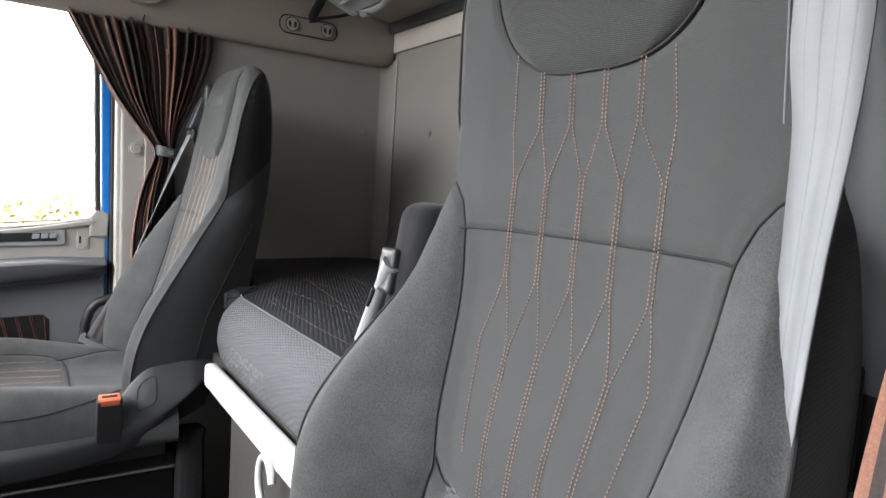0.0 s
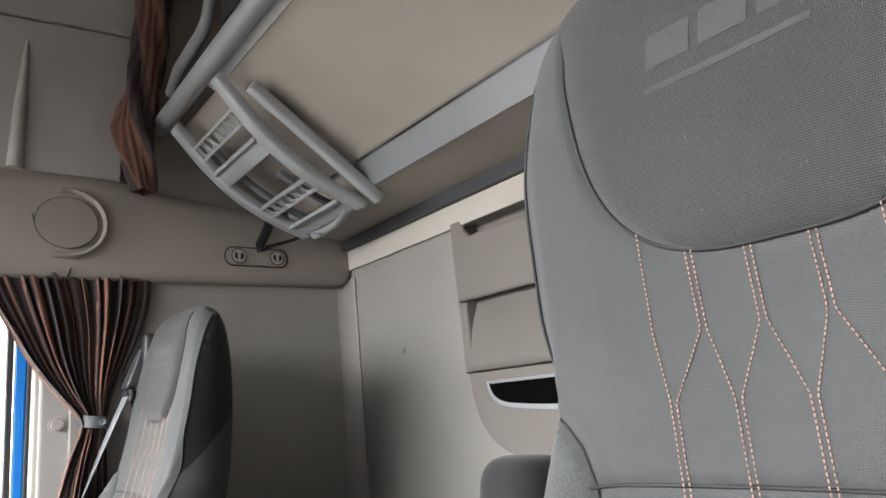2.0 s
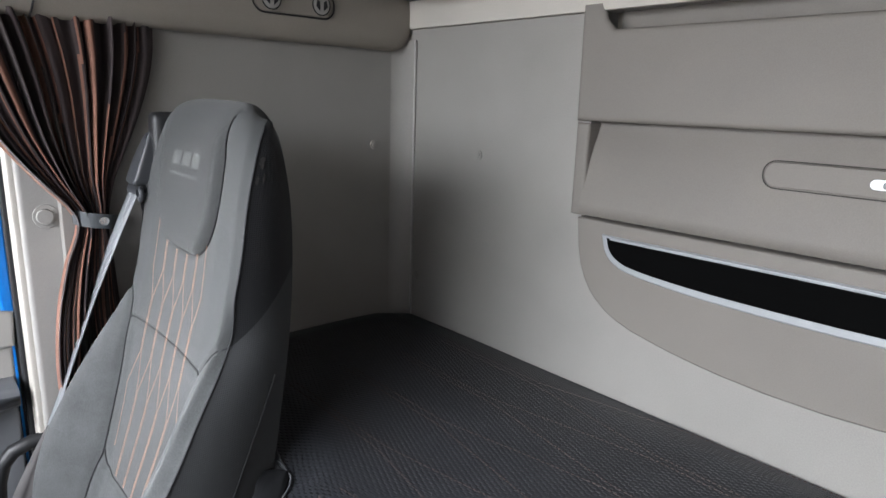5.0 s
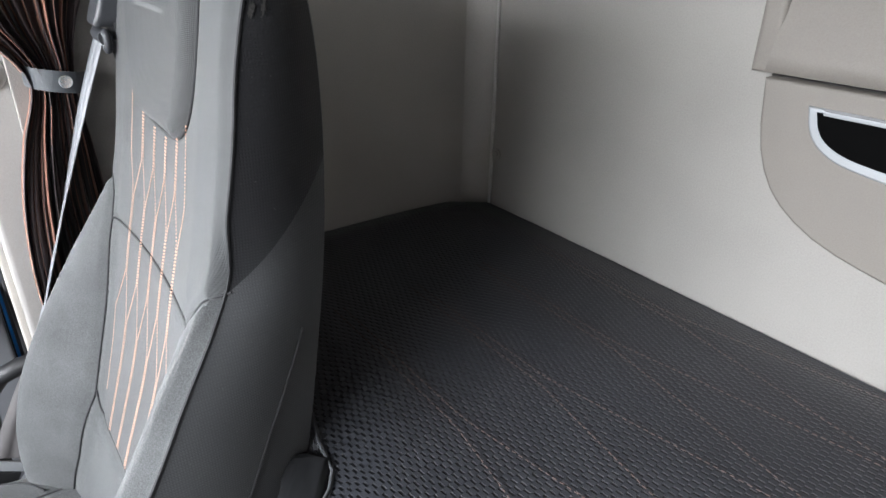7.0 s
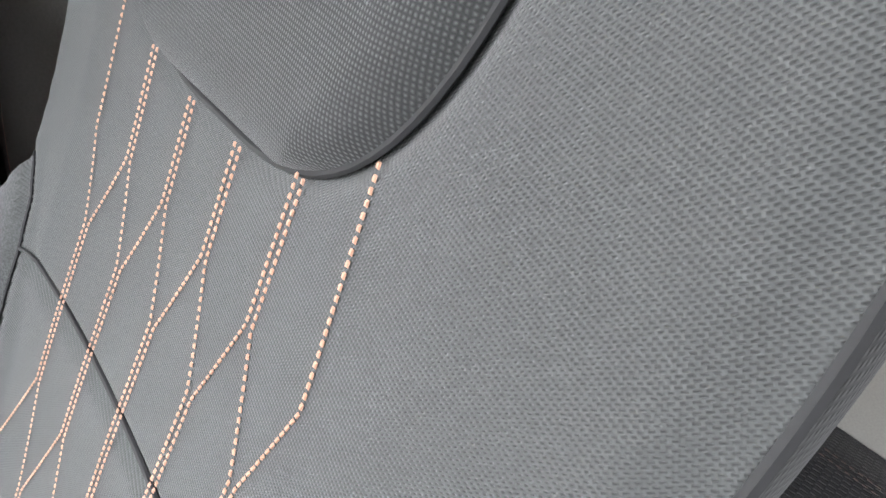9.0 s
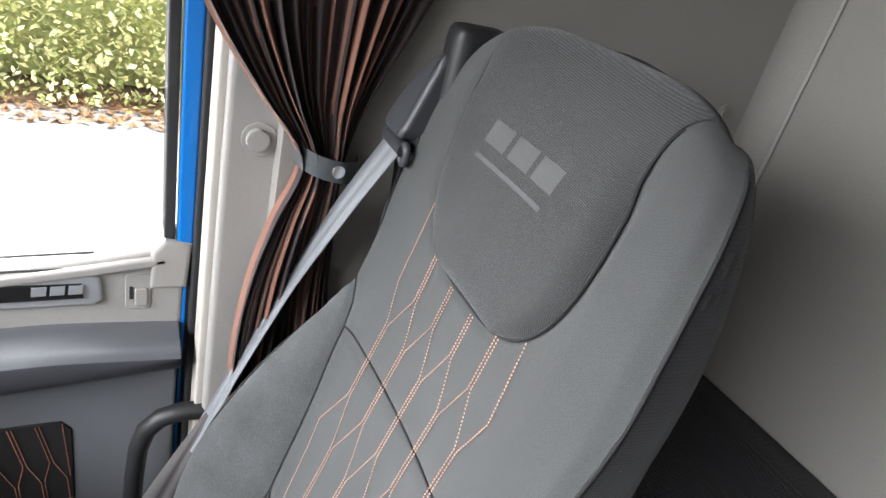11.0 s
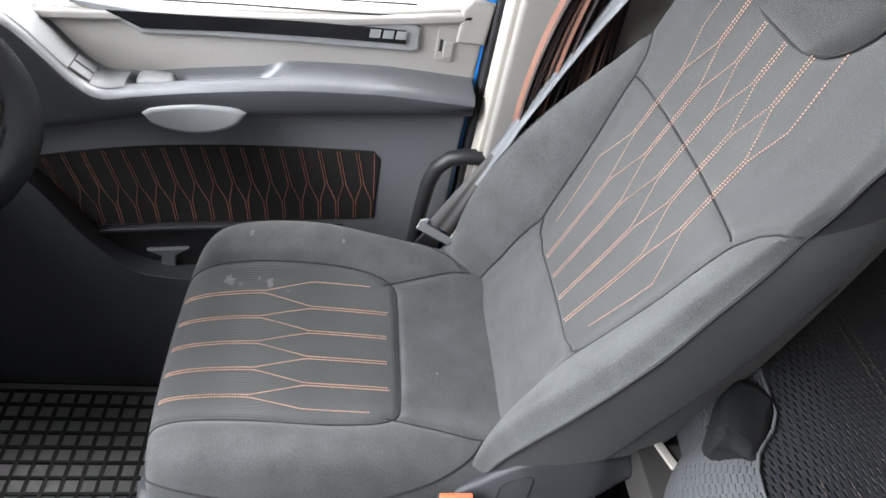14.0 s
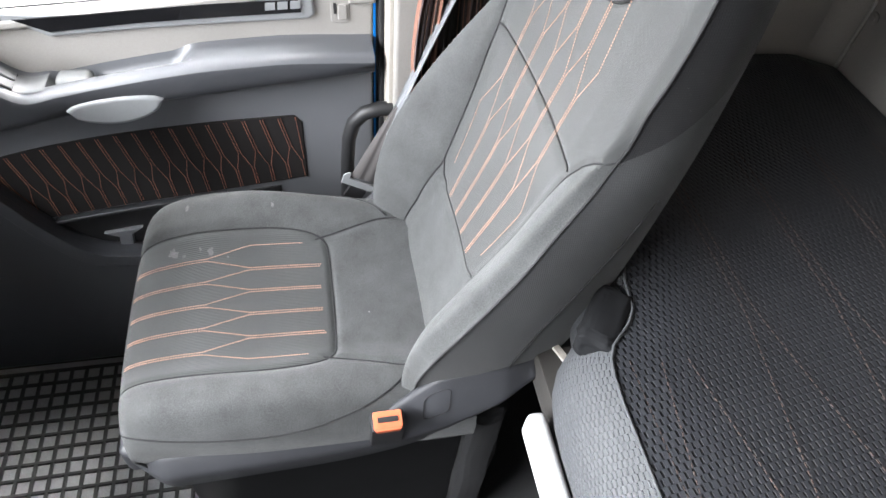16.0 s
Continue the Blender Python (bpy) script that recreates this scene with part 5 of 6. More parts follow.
locker_part("lamp_switch", round_rect(-0.916, -0.892, 1.1610, 1.1735, 0.006, 6), 1.4315, 0.006, "white_print", "small white switch", 0.001)
locker_part("switch_mark", round_rect(-0.902, -0.8955, 1.163, 1.1715, 0.003, 4), 1.4295, 0.003, "grey_plastic", "", 0.0005)
ring = [(-0.872 + 0.013 * math.cos(a), 1.4335, 1.167 + 0.010 * math.sin(a)) for a in np.linspace(0, 2 * math.pi, 24)[:-1]]
under(part("reading_lamp", tube(ring, 0.0035, 8, closed=True), "locker_shaded"), locker)
locker_part("lamp_lens", [(-0.872 + 0.0105 * math.cos(a), 1.167 + 0.007 * math.sin(a)) for a in np.linspace(0, 2 * math.pi, 20)[:-1]], 1.4325, 0.003, "dark_plastic", "", 0.0005)

locker.location.z += 0.007

# ---- overhead shelf ----
SHELF = [(-1.880, 1.372), (-1.842, 1.357), (-1.822, 1.356), (-1.812, 1.364), (-1.808, 1.385), (-1.806, 1.42), (-1.812, 1.47), (-1.826, 1.525), (-1.842, 1.560), (-1.862, 1.568), (-1.885, 1.560)]
so = Vector((-1.83, 0.5, 1.44))
shelf = thing("overhead_shelf", "beige moulded overhead shelf with round speaker over the window", "shelf", place=so)
ys = [-0.74, -0.3, 0.0, 0.3, 0.5, 0.60, 0.66, 0.72, 0.78, 0.85, 0.93, 1.02, 1.14, 1.28, 1.40, 1.425, 1.434, 1.437]
dz = [0] * 14 + [0.0, 0.010, 0.022, 0.036]
rise = [0.0, 0, 0, 0.004, 0.02, 0.035, 0.04, 0.04, 0.04, 0.036, 0.022, 0.008, 0.0, 0.0, 0.0, 0, 0, 0]
n = len(SHELF)
verts = [Vector((x, y, z + (d if z < 1.44 else -d) + (r if z > 1.5 else 0))) - so for y, d, r in zip(ys, dz, rise) for x, z in SHELF]
faces = [(j * n + i, j * n + i + 1, (j + 1) * n + i + 1, (j + 1) * n + i) for j in range(len(ys) - 1) for i in range(n - 1)]
faces.append(tuple((len(ys) - 1) * n + i for i in range(n)))
mesh_object("shelf_body", verts, faces, "beige", shelf)
tilt = Matrix.Rotation(radians(-8), 4, "Y")
FX = Matrix.Translation((-1.8115, 0.733, 1.479)) @ tilt @ Matrix(((0, 0, 1, 0), (1, 0, 0, 0), (0, 1, 0, 0), (0, 0, 0, 1)))
grille = under(part("speaker", disc(0.060, 0.012, FX @ pose(0, 0, 0.003), seg=48, bevel=0.002), "speaker_cloth"), shelf)
grille["label"] = "round beige speaker grille"
under(part("speaker_groove", tube([FX @ Vector((0.0608 * math.cos(a), 0.0608 * math.sin(a), 0.0022)) for a in np.linspace(0, 2 * math.pi, 49)[:-1]], 0.0007, 6, closed=True), "seam"), shelf)
under(part("speaker_ring", tube([FX @ Vector((0.076 * math.cos(a), 0.078 * math.sin(a), 0.001)) for a in np.linspace(-1.9, 1.75, 40)], 0.0085, 10, flat=0.6), "beige"), shelf)
under(part("shelf_joint", tube([(-1.8075, 0.742, 1.378), (-1.8105, 0.738, 1.362), (-1.826, 0.737, 1.3550)], 0.0014, 6), "seam"), shelf)
under(part("shelf_joint", tube([(-1.8125, 0.672, 1.480), (-1.8255, 0.660, 1.528), (-1.842, 0.654, 1.592)], 0.0012, 6), "seam"), shelf)
# pair of round outlets
outlets = under(part("outlet_plate", slab(round_rect(1.078, 1.241, 1.403, 1.447, 0.021, 8), 0.010, 0.003, 3, facing_x(-1.8035)), "beige"), shelf)
outlets["label"] = "oval plate with two outlet caps"
under(part("plate_groove", tube([(-1.8055, y, z) for y, z in round_rect(1.076, 1.243, 1.401, 1.449, 0.0225, 8)], 0.0016, 6, closed=True), "seam"), shelf)
for y in (1.110, 1.212):
    part("outlet_cap", disc(0.0175, 0.006, facing_x(-1.7985) @ pose(y, 1.425, 0), seg=28, bevel=0.002), "light_trim", outlets)
    part("cap_rim", tube([(-1.800, y + 0.0185 * math.cos(a), 1.425 + 0.0185 * math.sin(a)) for a in np.linspace(0, 2 * math.pi, 25)[:-1]], 0.0012, 6, closed=True), "seam", outlets)
    for k in (-1, 1):
        part("finger_hole", slab([(y + k * 0.004, 1.414), (y + k * 0.012, 1.422), (y + k * 0.010, 1.434), (y + k * 0.004, 1.430)], 0.002, 0.0, 1, facing_x(-1.7975)), "seam", outlets)

# upper side panels, folded upper curtain
panel = thing("upper_side_panel", "grey-beige moulded panel above the shelf", "wall panel", place=(-1.86, 0.6, 1.8))
under(part("panel", slab([(-0.60, 1.60), (0.846, 1.60), (0.868, 1.99), (0.40, 1.955), (-0.60, 1.93)], 0.03, 0.006, 3, facing_x(-1.852)), "light_trim"), panel)
under(part("upper_panel", slab([(-0.60, 1.936), (0.40, 1.961), (0.868, 1.996), (0.90, 2.19), (-0.60, 2.19)], 0.03, 0.006, 3, facing_x(-1.854)), "light_trim"), panel)
under(part("rib", tube([(-1.852, 0.635, 1.605), (-1.850, 0.640, 1.75), (-1.853, 0.648, 1.915)], [0.016, 0.013, 0.004], 10), "light_trim"), panel)

twist = thing("rolled_curtain", "twisted dark and rust curtain hanging above the shelf", "curtain", place=(-1.80, 0.87, 1.6))
path = [(0.885, 1.565), (0.872, 1.64), (0.862, 1.72), (0.878, 1.82), (0.893, 1.92), (0.905, 2.03), (0.918, 2.19)]
rad = [0.022, 0.036, 0.040, 0.036, 0.034, 0.036, 0.036]
verts, faces, bands, seg = [], [], [], 84
zs = np.linspace(1.565, 2.19, 170)
for z in zs:
    y, r = np.interp(z, [p[1] for p in path], [p[0] for p in path]), np.interp(z, [p[1] for p in path], rad)
    for k in range(seg):
        a = 2 * math.pi * k / seg
        rr = r * (1 + 0.20 * math.sin(4 * a + z * 34) + 0.09 * math.sin(7 * a + z * 52) + 0.06 * math.sin(13 * a + z * 20))
        verts.append((-1.800 + rr * math.cos(a), y + rr * math.sin(a), z))
for j in range(len(zs) - 1):
    for k in range(seg):
        # dark bands between the rust ones paint the shadows of the folds
        bands.append(1 if math.sin(4 * math.pi * k / seg + zs[j] * 17) > -0.25 else 0)
        faces.append((j * seg + k, j * seg + (k + 1) % seg, (j + 1) * seg + (k + 1) % seg, (j + 1) * seg + k))
ob = under(mesh_object("cloth", verts, faces, "curtain"), twist)
ob.data.materials.append(M["curtain_roll"])
ob.data.polygons.foreach_set("material_index", bands)

# ---- folded upper bunk with ladder ----
bunk = thing("upper_bunk", "folded beige upper bunk with silver tube and profile", "bunk bed", place=(-0.96, 1.2, 1.6))
XL, XR = -1.825, -0.09


def bunk_part(name, prof, mat, x0=XL, x1=XR, label="", bevel=0.004):
    """A bar of the bunk: an outline in y and z, drawn along x."""
    bm = slab(prof, x1 - x0, bevel, 2, facing_x(x1))
    bmesh.ops.recalc_face_normals(bm, faces=bm.faces)
    ob = under(part(name, bm, mat), bunk)
    if label:
        ob["label"] = label
    return ob


bunk_part("lower_panel", [(1.262, 1.504), (1.432, 1.487), (1.436, 1.60), (1.25, 1.60)], "beige_panel", -1.815, label="beige underside panel")
bunk_part("dark_strip", [(1.415, 1.460), (1.438, 1.460), (1.438, 1.486), (1.415, 1.488)], "arm_plastic", -1.82, label="dark grey strip along the wall", bevel=0.002)
bunk_part("profile", [(1.2345, 1.560), (1.2605, 1.502), (1.275, 1.508), (1.250, 1.566)], "profile_grey", -1.445, label="grey aluminium profile", bevel=0.001)
bunk_part("profile_lip", [(1.2275, 1.559), (1.2335, 1.557), (1.2365, 1.564), (1.2305, 1.567)], "chrome", -1.445, bevel=0.001)
bunk_part("main_panel", [(1.236, 1.568), (0.972, 1.735), (0.985, 1.757), (1.255, 1.586)], "beige_panel", -1.80, label="large beige underside panel")
bunk_part("front_strip", [(0.969, 1.7335), (0.940, 1.752), (0.953, 1.770), (0.983, 1.752)], "white_rail", -1.56, label="pale front strip", bevel=0.002)
under(part("front_tube", tube([(-1.835, 0.928, 1.745), (-1.825, 0.928, 1.745), (XR, 0.928, 1.745)], [0.018, 0.022, 0.022], 16), "silver"), bunk)["label"] = "silver front tube"
under(part("tube_band", tube([(-1.118, 0.928, 1.745), (-1.106, 0.928, 1.745)], 0.0232, 16), "black_plastic"), bunk)
under(part("guard_rail", tube([(-1.69, 0.915, 1.775), (-1.60, 0.905, 1.788), (-1.45, 0.905, 1.795), (-1.415, 0.905, 1.809), (-1.40, 0.905, 1.838), (-1.375, 0.905, 1.858), (-1.20, 0.905, 1.865), (XR, 0.905, 1.883)], 0.013, 12), "grey_plastic"), bunk)["label"] = "grey bent guard rail"
net = under(part("guard_net", slab([(-1.37, 1.773), (XR, 1.773), (XR, 1.873), (-1.36, 1.853)], 0.003, 0, 1, facing_front(0.914)), "net"), bunk)
net["label"] = "black safety net"
under(part("strap", tube([(-1.815, 1.225, 1.60), (-1.806, 1.19, 1.50), (-1.800, 1.165, 1.455), (-1.801, 1.17, 1.44)], [0.013, 0.013, 0.012, 0.012], 8, flat=0.25), "black_plastic"), bunk)["label"] = "black webbing strap"
under(part("strap", tube([(-1.70, 1.33, 1.50), (-1.78, 1.24, 1.468), (-1.800, 1.18, 1.452)], 0.012, 8, flat=0.25), "black_plastic"), bunk)

ladder = thing("ladder", "grey folding ladder stowed under the upper bunk", "ladder", place=(-1.64, 1.1, 1.62))
LA, LB = Vector((-1.592, 0.942, 1.706)), Vector((-1.592, 1.272, 1.474))
along = (LB - LA).normalized()
nrm = Vector((0, -along.z, along.y)).normalized()
nrm = nrm if nrm.z < 0 else -nrm


def lad(s, t, d=0.0):
    """A place on the ladder: s across, t from its upper end in metres, d out of its face."""
    return LA + Vector((s, 0, 0)) + along * t + nrm * d


LM = Matrix(((1, along.x, nrm.x, LA.x), (0, along.y, nrm.y, LA.y), (0, along.z, nrm.z, LA.z), (0, 0, 0, 1)))
long_ = (LB - LA).length


def bowed(ob):
    """Bends a part of the ladder along the ladder's shallow arch."""
    bm = bmesh.new()
    bm.from_mesh(ob.data)
    for k in range(1, 12):
        bmesh.ops.bisect_plane(bm, geom=bm.verts[:] + bm.edges[:] + bm.faces[:], plane_co=LA + along * long_ * k / 12, plane_no=along)
    for v in bm.verts:
        t = min(max((v.co - LA).dot(along) / long_, 0.0), 1.0)
        v.co += nrm * 0.036 * math.sin(math.pi * t)
    bm.to_mesh(ob.data)
    bm.free()
    return ob


for sgn, name in ((-1, "stile"), (1, "stile")):
    under(bowed(part(name, box(sgn * 0.135 - 0.017, sgn * 0.135 + 0.017, -0.01, long_, -0.012, 0.016, 0.009, m=LM, seg=3), "ladder_grey")), ladder)
under(part("outer_stile", box(0.168, 0.192, 0.05, long_ + 0.01, -0.022, 0.006, 0.008, m=LM, seg=3), "ladder_grey"), ladder)
under(part("stile_gap", box(0.153, 0.168, 0.05, long_ - 0.01, -0.020, -0.010, 0.002, m=LM), "black_plastic"), ladder)
for t in (0.150, 0.372):
    under(bowed(part("rung", box(-0.125, 0.125, t - 0.022, t + 0.022, -0.006, 0.012, 0.006, m=LM, seg=3), "ladder_grey")), ladder)
    under(bowed(part("rung_lip", box(-0.120, 0.120, t - 0.028, t - 0.020, 0.004, 0.020, 0.003, m=LM), "ladder_grey")), ladder)
for t in (0.055, 0.262):
    under(bowed(part("rung_grip", box(-0.115, 0.118, t - 0.003, t + 0.003, -0.006, 0.012, 0.001, m=LM), "ladder_grey")), ladder)
    under(bowed(part("rung_grip", box(-0.115, 0.118, t + 0.031, t + 0.037, -0.006, 0.012, 0.001, m=LM), "ladder_grey")), ladder)
    bm = None
    for k in range(6):
        c = lad(-0.095 + 0.036 * k, t + 0.017)
        bm = tube([c + LM.to_3x3() @ Vector((0.014 * math.cos(a), 0.016 * math.sin(a), 0.004)) for a in np.linspace(0, 2 * math.pi, 14)[:-1]], 0.003, 6, bm, closed=True)
    under(bowed(part("grip_teeth", bm, "ladder_grey")), ladder)
under(bowed(part("inner_bar", box(-0.105, -0.085, 0.08, 0.36, -0.026, -0.014, 0.003, m=LM), "grey_plastic")), ladder)
under(bowed(part("inner_bar", box(0.02, 0.040, 0.22, 0.40, -0.026, -0.014, 0.003, m=LM), "grey_plastic")), ladder)
under(bowed(part("hinge_pin", tube([lad(-0.12, long_ + 0.006), lad(-0.085, long_ + 0.008)], 0.012, 12), "ladder_grey")), ladder)
under(bowed(part("handle_bow", tube([lad(-0.10, long_ - 0.01), lad(-0.06, long_ + 0.006), lad(0.0, long_ + 0.004), lad(0.09, long_ - 0.02)], 0.013, 10), "ladder_grey")), ladder)

# ---- driver's door ----
door = thing("driver_door", "closed grey driver's door with orange-stitched cloth insert", "door", place=(DOOR, 0.3, 0))


def door_bar(name, outline, x_out, x_in, mat, label="", bevel=0.006, parent=None):
    """A part of the door: an outline in y and z, from x_out to x_in."""
    bm = slab(outline, x_in - x_out, bevel, 3, facing_x(x_in))
    bmesh.ops.recalc_face_normals(bm, faces=bm.faces)
    ob = part(name, bm, mat)
    if parent is None:
        under(ob, door)
    else:
        ob.parent = parent
    if label:
        ob["label"] = label
    return ob


def strip(y0, y1, lo, hi, n=14):
    """An outline between two edges lo(y) and hi(y)."""
    ys_ = np.linspace(y0, y1, n)
    return [(y, lo(y)) for y in ys_] + [(y, hi(y)) for y in ys_[::-1]]


def sill(y):
    return curve_at([(-0.5, 0.745), (0.0, 0.775), (0.25, 0.80), (0.5, 0.826), (0.682, 0.856)], y)


def ledge_top(y):
    return curve_at([(-0.5, 0.80), (0.02, 0.80), (0.06, 0.788), (0.095, 0.750), (0.125, 0.712), (0.155, 0.694), (0.20, 0.702), (0.27, 0.716), (0.40, 0.736), (0.50, 0.744), (0.55, 0.746), (0.676, 0.743)], y)


def ledge_low(y):
    return curve_at([(-0.5, 0.57), (-0.1, 0.585), (0.135, 0.635), (0.219, 0.654), (0.406, 0.679), (0.556, 0.696), (0.676, 0.710)], y)


def insert_top(y):
    return curve_at([(-0.2, 0.470), (0.0, 0.530), (0.08, 0.552), (0.15, 0.567), (0.23, 0.580), (0.33, 0.591), (0.425, 0.598), (0.56, 0.604)], y)


def insert_low(y):
    return curve_at([(-0.2, 0.365), (0.0, 0.385), (0.15, 0.407), (0.23, 0.419), (0.305, 0.428), (0.40, 0.439), (0.575, 0.462)], y)


door_bar("upper_trim", strip(-0.50, 0.680, lambda y: ledge_top(y) - 0.03, sill), -1.985, -1.938, "light_trim", "light warm grey upper trim", 0.008)
door_bar("sill_cap", strip(-0.50, 0.660, lambda y: sill(y) - 0.020, lambda y: sill(y) - 0.006), -1.945, -1.930, "light_trim", "", 0.005)
door_bar("corner_cap", [(0.640, 0.800), (0.682, 0.800), (0.686, 0.862), (0.655, 0.868), (0.640, 0.850)], -1.985, -1.930, "light_trim", "pale corner cap", 0.006)
door_bar("lower_panel", strip(-0.50, 0.676, lambda y: -0.034, lambda y: ledge_low(y) + 0.02), -1.985, -1.925, "grey_plastic", "mid-grey lower panel", 0.006)
LEDGE = [(-1.940, 0.002, 1), (-1.936, 0.001, 1), (-1.930, 0.0, 1), (-1.922, 0.0, 1), (-1.912, 0.0, 1), (-1.904, 0.0, 1), (-1.899, 0.0, 1), (-1.894, 0.0, 1), (-1.888, 0.0, 1), (-1.882, -0.0015, 1), (-1.8765, -0.005, 1), (-1.8735, -0.010, 1), (-1.8720, -0.018, 1), (-1.8740, 0.018, 0), (-1.8765, 0.008, 0), (-1.8820, 0.002, 0), (-1.890, 0.0, 0), (-1.930, 0.0, 0)]


def ledge_point(i, y):
    """The armrest's skin: a section across, drawn along the door, with a pull well sunk in its top."""
    x, dz, upper = LEDGE[int(i)]
    if not upper:
        return x, y, ledge_low(y) + dz
    well = smoothstep(0.175, 0.205, y) * (1 - smoothstep(0.362, 0.408, y)) * smoothstep(-1.939, -1.933, x) * (1 - smoothstep(-1.903, -1.893, x))
    return x, y, ledge_top(y) + dz - 0.030 * well


v, f = surface(ledge_point, range(len(LEDGE)), list(np.linspace(-0.50, 0.02, 8)) + list(np.linspace(0.03, 0.674, 110)))
n = len(LEDGE)
f.append(tuple(range(len(v) - n, len(v))))
# the top's lighter grey holds the window light that falls on it
tone = ["armrest_top" if i < len(f) - 1 and i % (n - 1) < 11 else "armrest" for i in range(len(f))]
for nm, (v2, f2, t2) in cut_grid(v, f, [(0, 0)] * len(v), tone).items():
    ob = under(mesh_object(nm, v2, f2, "ledge_lit" if nm == "armrest_top" else "arm_plastic"), door)
    ob["label"] = "satin grey ledge top with sunk pull well" if nm == "armrest_top" else "dark grey armrest face"
knob = under(part("handle_end", box(-1.929, -1.893, 0.198, 0.250, 0.672, 0.7085, 0.013, seg=5), "panel_silver"), door)
knob["label"] = "silver rounded handle end"
v, f = surface(lambda i, y: (-1.928 + 0.0085 * i, y, ledge_top(y) + 0.0022 - (0.001 if i in (0, 5) else 0)), range(6), np.linspace(0.03, 0.186, 24))
plate = under(mesh_object("switch_panel", v, f, "panel_silver"), door)
plate["label"] = "light silver switch panel"
slope = math.degrees(math.atan2(ledge_top(0.14) - ledge_top(0.12), 0.02))
for k in range(2):
    m = pose(-1.917 + 0.021 * k, 0.131, ledge_top(0.131) + 0.003, slope)
    part("window_switch", box(-0.0085, 0.0085, -0.014, 0.014, -0.002, 0.003, 0.0015, m=m), "panel_silver", plate, "silver window switch")
    part("switch_edge", box(-0.0095, 0.0095, -0.0155, 0.0155, -0.002, 0.0008, 0.0005, m=m), "seam", plate)
arc = np.linspace(0, 1, 14)
cup = [(0.208 + 0.143 * t, 0.669 + 0.015 * t - 0.034 * math.sin(math.pi * t) ** 0.5) for t in arc] + [(0.208 + 0.143 * t, 0.670 + 0.015 * t + 0.013 * math.sin(math.pi * t) ** 0.5) for t in arc[-2:0:-1]]
door_bar("pull_cup", cup, -1.93, -1.8685, "cup_silver", "silver pull handle cup", 0.007)
for y0, y1 in ((-0.20, 0.192), (0.346, 0.664)):
    door_bar("panel_lip", strip(y0, y1, lambda y: ledge_low(y) - 0.020, lambda y: ledge_low(y) - 0.013, 14), -1.93, -1.917, "panel_silver", "pale lip", 0.002)
ins = strip(-0.16, 0.552, insert_low, lambda y: insert_top(y) - 0.016 * smoothstep(0.535, 0.552, y) ** 2, 60)
door_bar("cloth_insert", ins, -1.94, -1.9225, "insert_cloth", "black cloth insert with orange net stitching", 0.003)
# net stitching of the insert
rows = []
pitch = 0.0300
for k in range(23):
    y = 0.543 - pitch * k
    for sgn in (-1, 1):
        lo, hi = insert_low(y), insert_top(y)
        a, b = hi - 0.46 * (hi - lo), hi - 0.68 * (hi - lo)
        rows.append([(y + sgn * 0.0022, hi - 0.003), (y + sgn * 0.0022 + 0.014, a), (y + sgn * (pitch / 2 - 0.002) + 0.018, b), (y + sgn * (pitch / 2 - 0.002) + 0.021, lo + 0.004)])
rows = [[(y, z) for y, z in r if y < 0.549] for r in rows]
st = thread("insert_stitching", [r for r in rows if len(r) > 1], lambda y, z: (-1.9218, y, z), None, (1, 0, 0), step=0.0032, long=0.0021, wide=0.0012)
st.data.materials[0] = M["rust_thread"]
under(st, door)
door_bar("pocket", strip(-0.30, 0.50, lambda y: 0.17 + 0.10 * smoothstep(0.10, 0.5, y), lambda y: insert_low(y) - 0.011, 16), -1.93, -1.923, "black_plastic", "black door pocket", 0.002)
door_bar("pocket_rim", strip(0.09, 0.40, lambda y: insert_low(y) - 0.010, lambda y: insert_low(y) - 0.002, 16), -1.93, -1.912, "dark_plastic", "", 0.003)
door_bar("bottle_holder", [(0.160, 0.352), (0.232, 0.362), (0.210, 0.345), (0.203, 0.298), (0.176, 0.292), (0.184, 0.340)], -1.925, -1.914, "grey_plastic", "grey bottle holder", 0.003)
door_bar("pocket_wall", [(-0.40, -0.034), (0.50, -0.034), (0.60, 0.12), (0.56, 0.29)] + rounded([(0.42, 0.312), (0.22, 0.316), (0.140, 0.325), (0.080, 0.400), (0.030, 0.506), (-0.02, 0.56), (-0.40, 0.57)]), -1.93, -1.885, "arm_plastic", "dark bulging lower door pocket", 0.016)
edge = rounded([(0.27, 0.316), (0.20, 0.318), (0.140, 0.327), (0.080, 0.402), (0.030, 0.508), (-0.02, 0.562)])
door_bar("pocket_trim", edge + [(y - 0.020, z - 0.016 - 0.010 * smoothstep(0.06, 0.16, y)) for y, z in edge[::-1]], -1.90, -1.8825, "arm_plastic", "charcoal trim along the pocket's edge", 0.002)
# black glossy inlay with bright bezel and badge
bez = [(0.120, 0.790), (0.167, 0.780), (0.205, 0.757), (0.295, 0.764), (0.399, 0.770), (0.579, 0.777), (0.588, 0.784), (0.586, 0.815), (0.575, 0.820), (0.47, 0.813), (0.33, 0.803), (0.208, 0.792), (0.120, 0.797)]
door_bar("inlay_bezel", bez, -1.945, -1.932, "silver", "bright silver bezel", 0.004)
inl = [(0.165, 0.786), (0.209, 0.766), (0.329, 0.777), (0.45, 0.784), (0.568, 0.789), (0.566, 0.809), (0.45, 0.806), (0.399, 0.803), (0.264, 0.793)]
door_bar("inlay", inl, -1.938, -1.9295, "gloss_black", "glossy black inlay", 0.001)
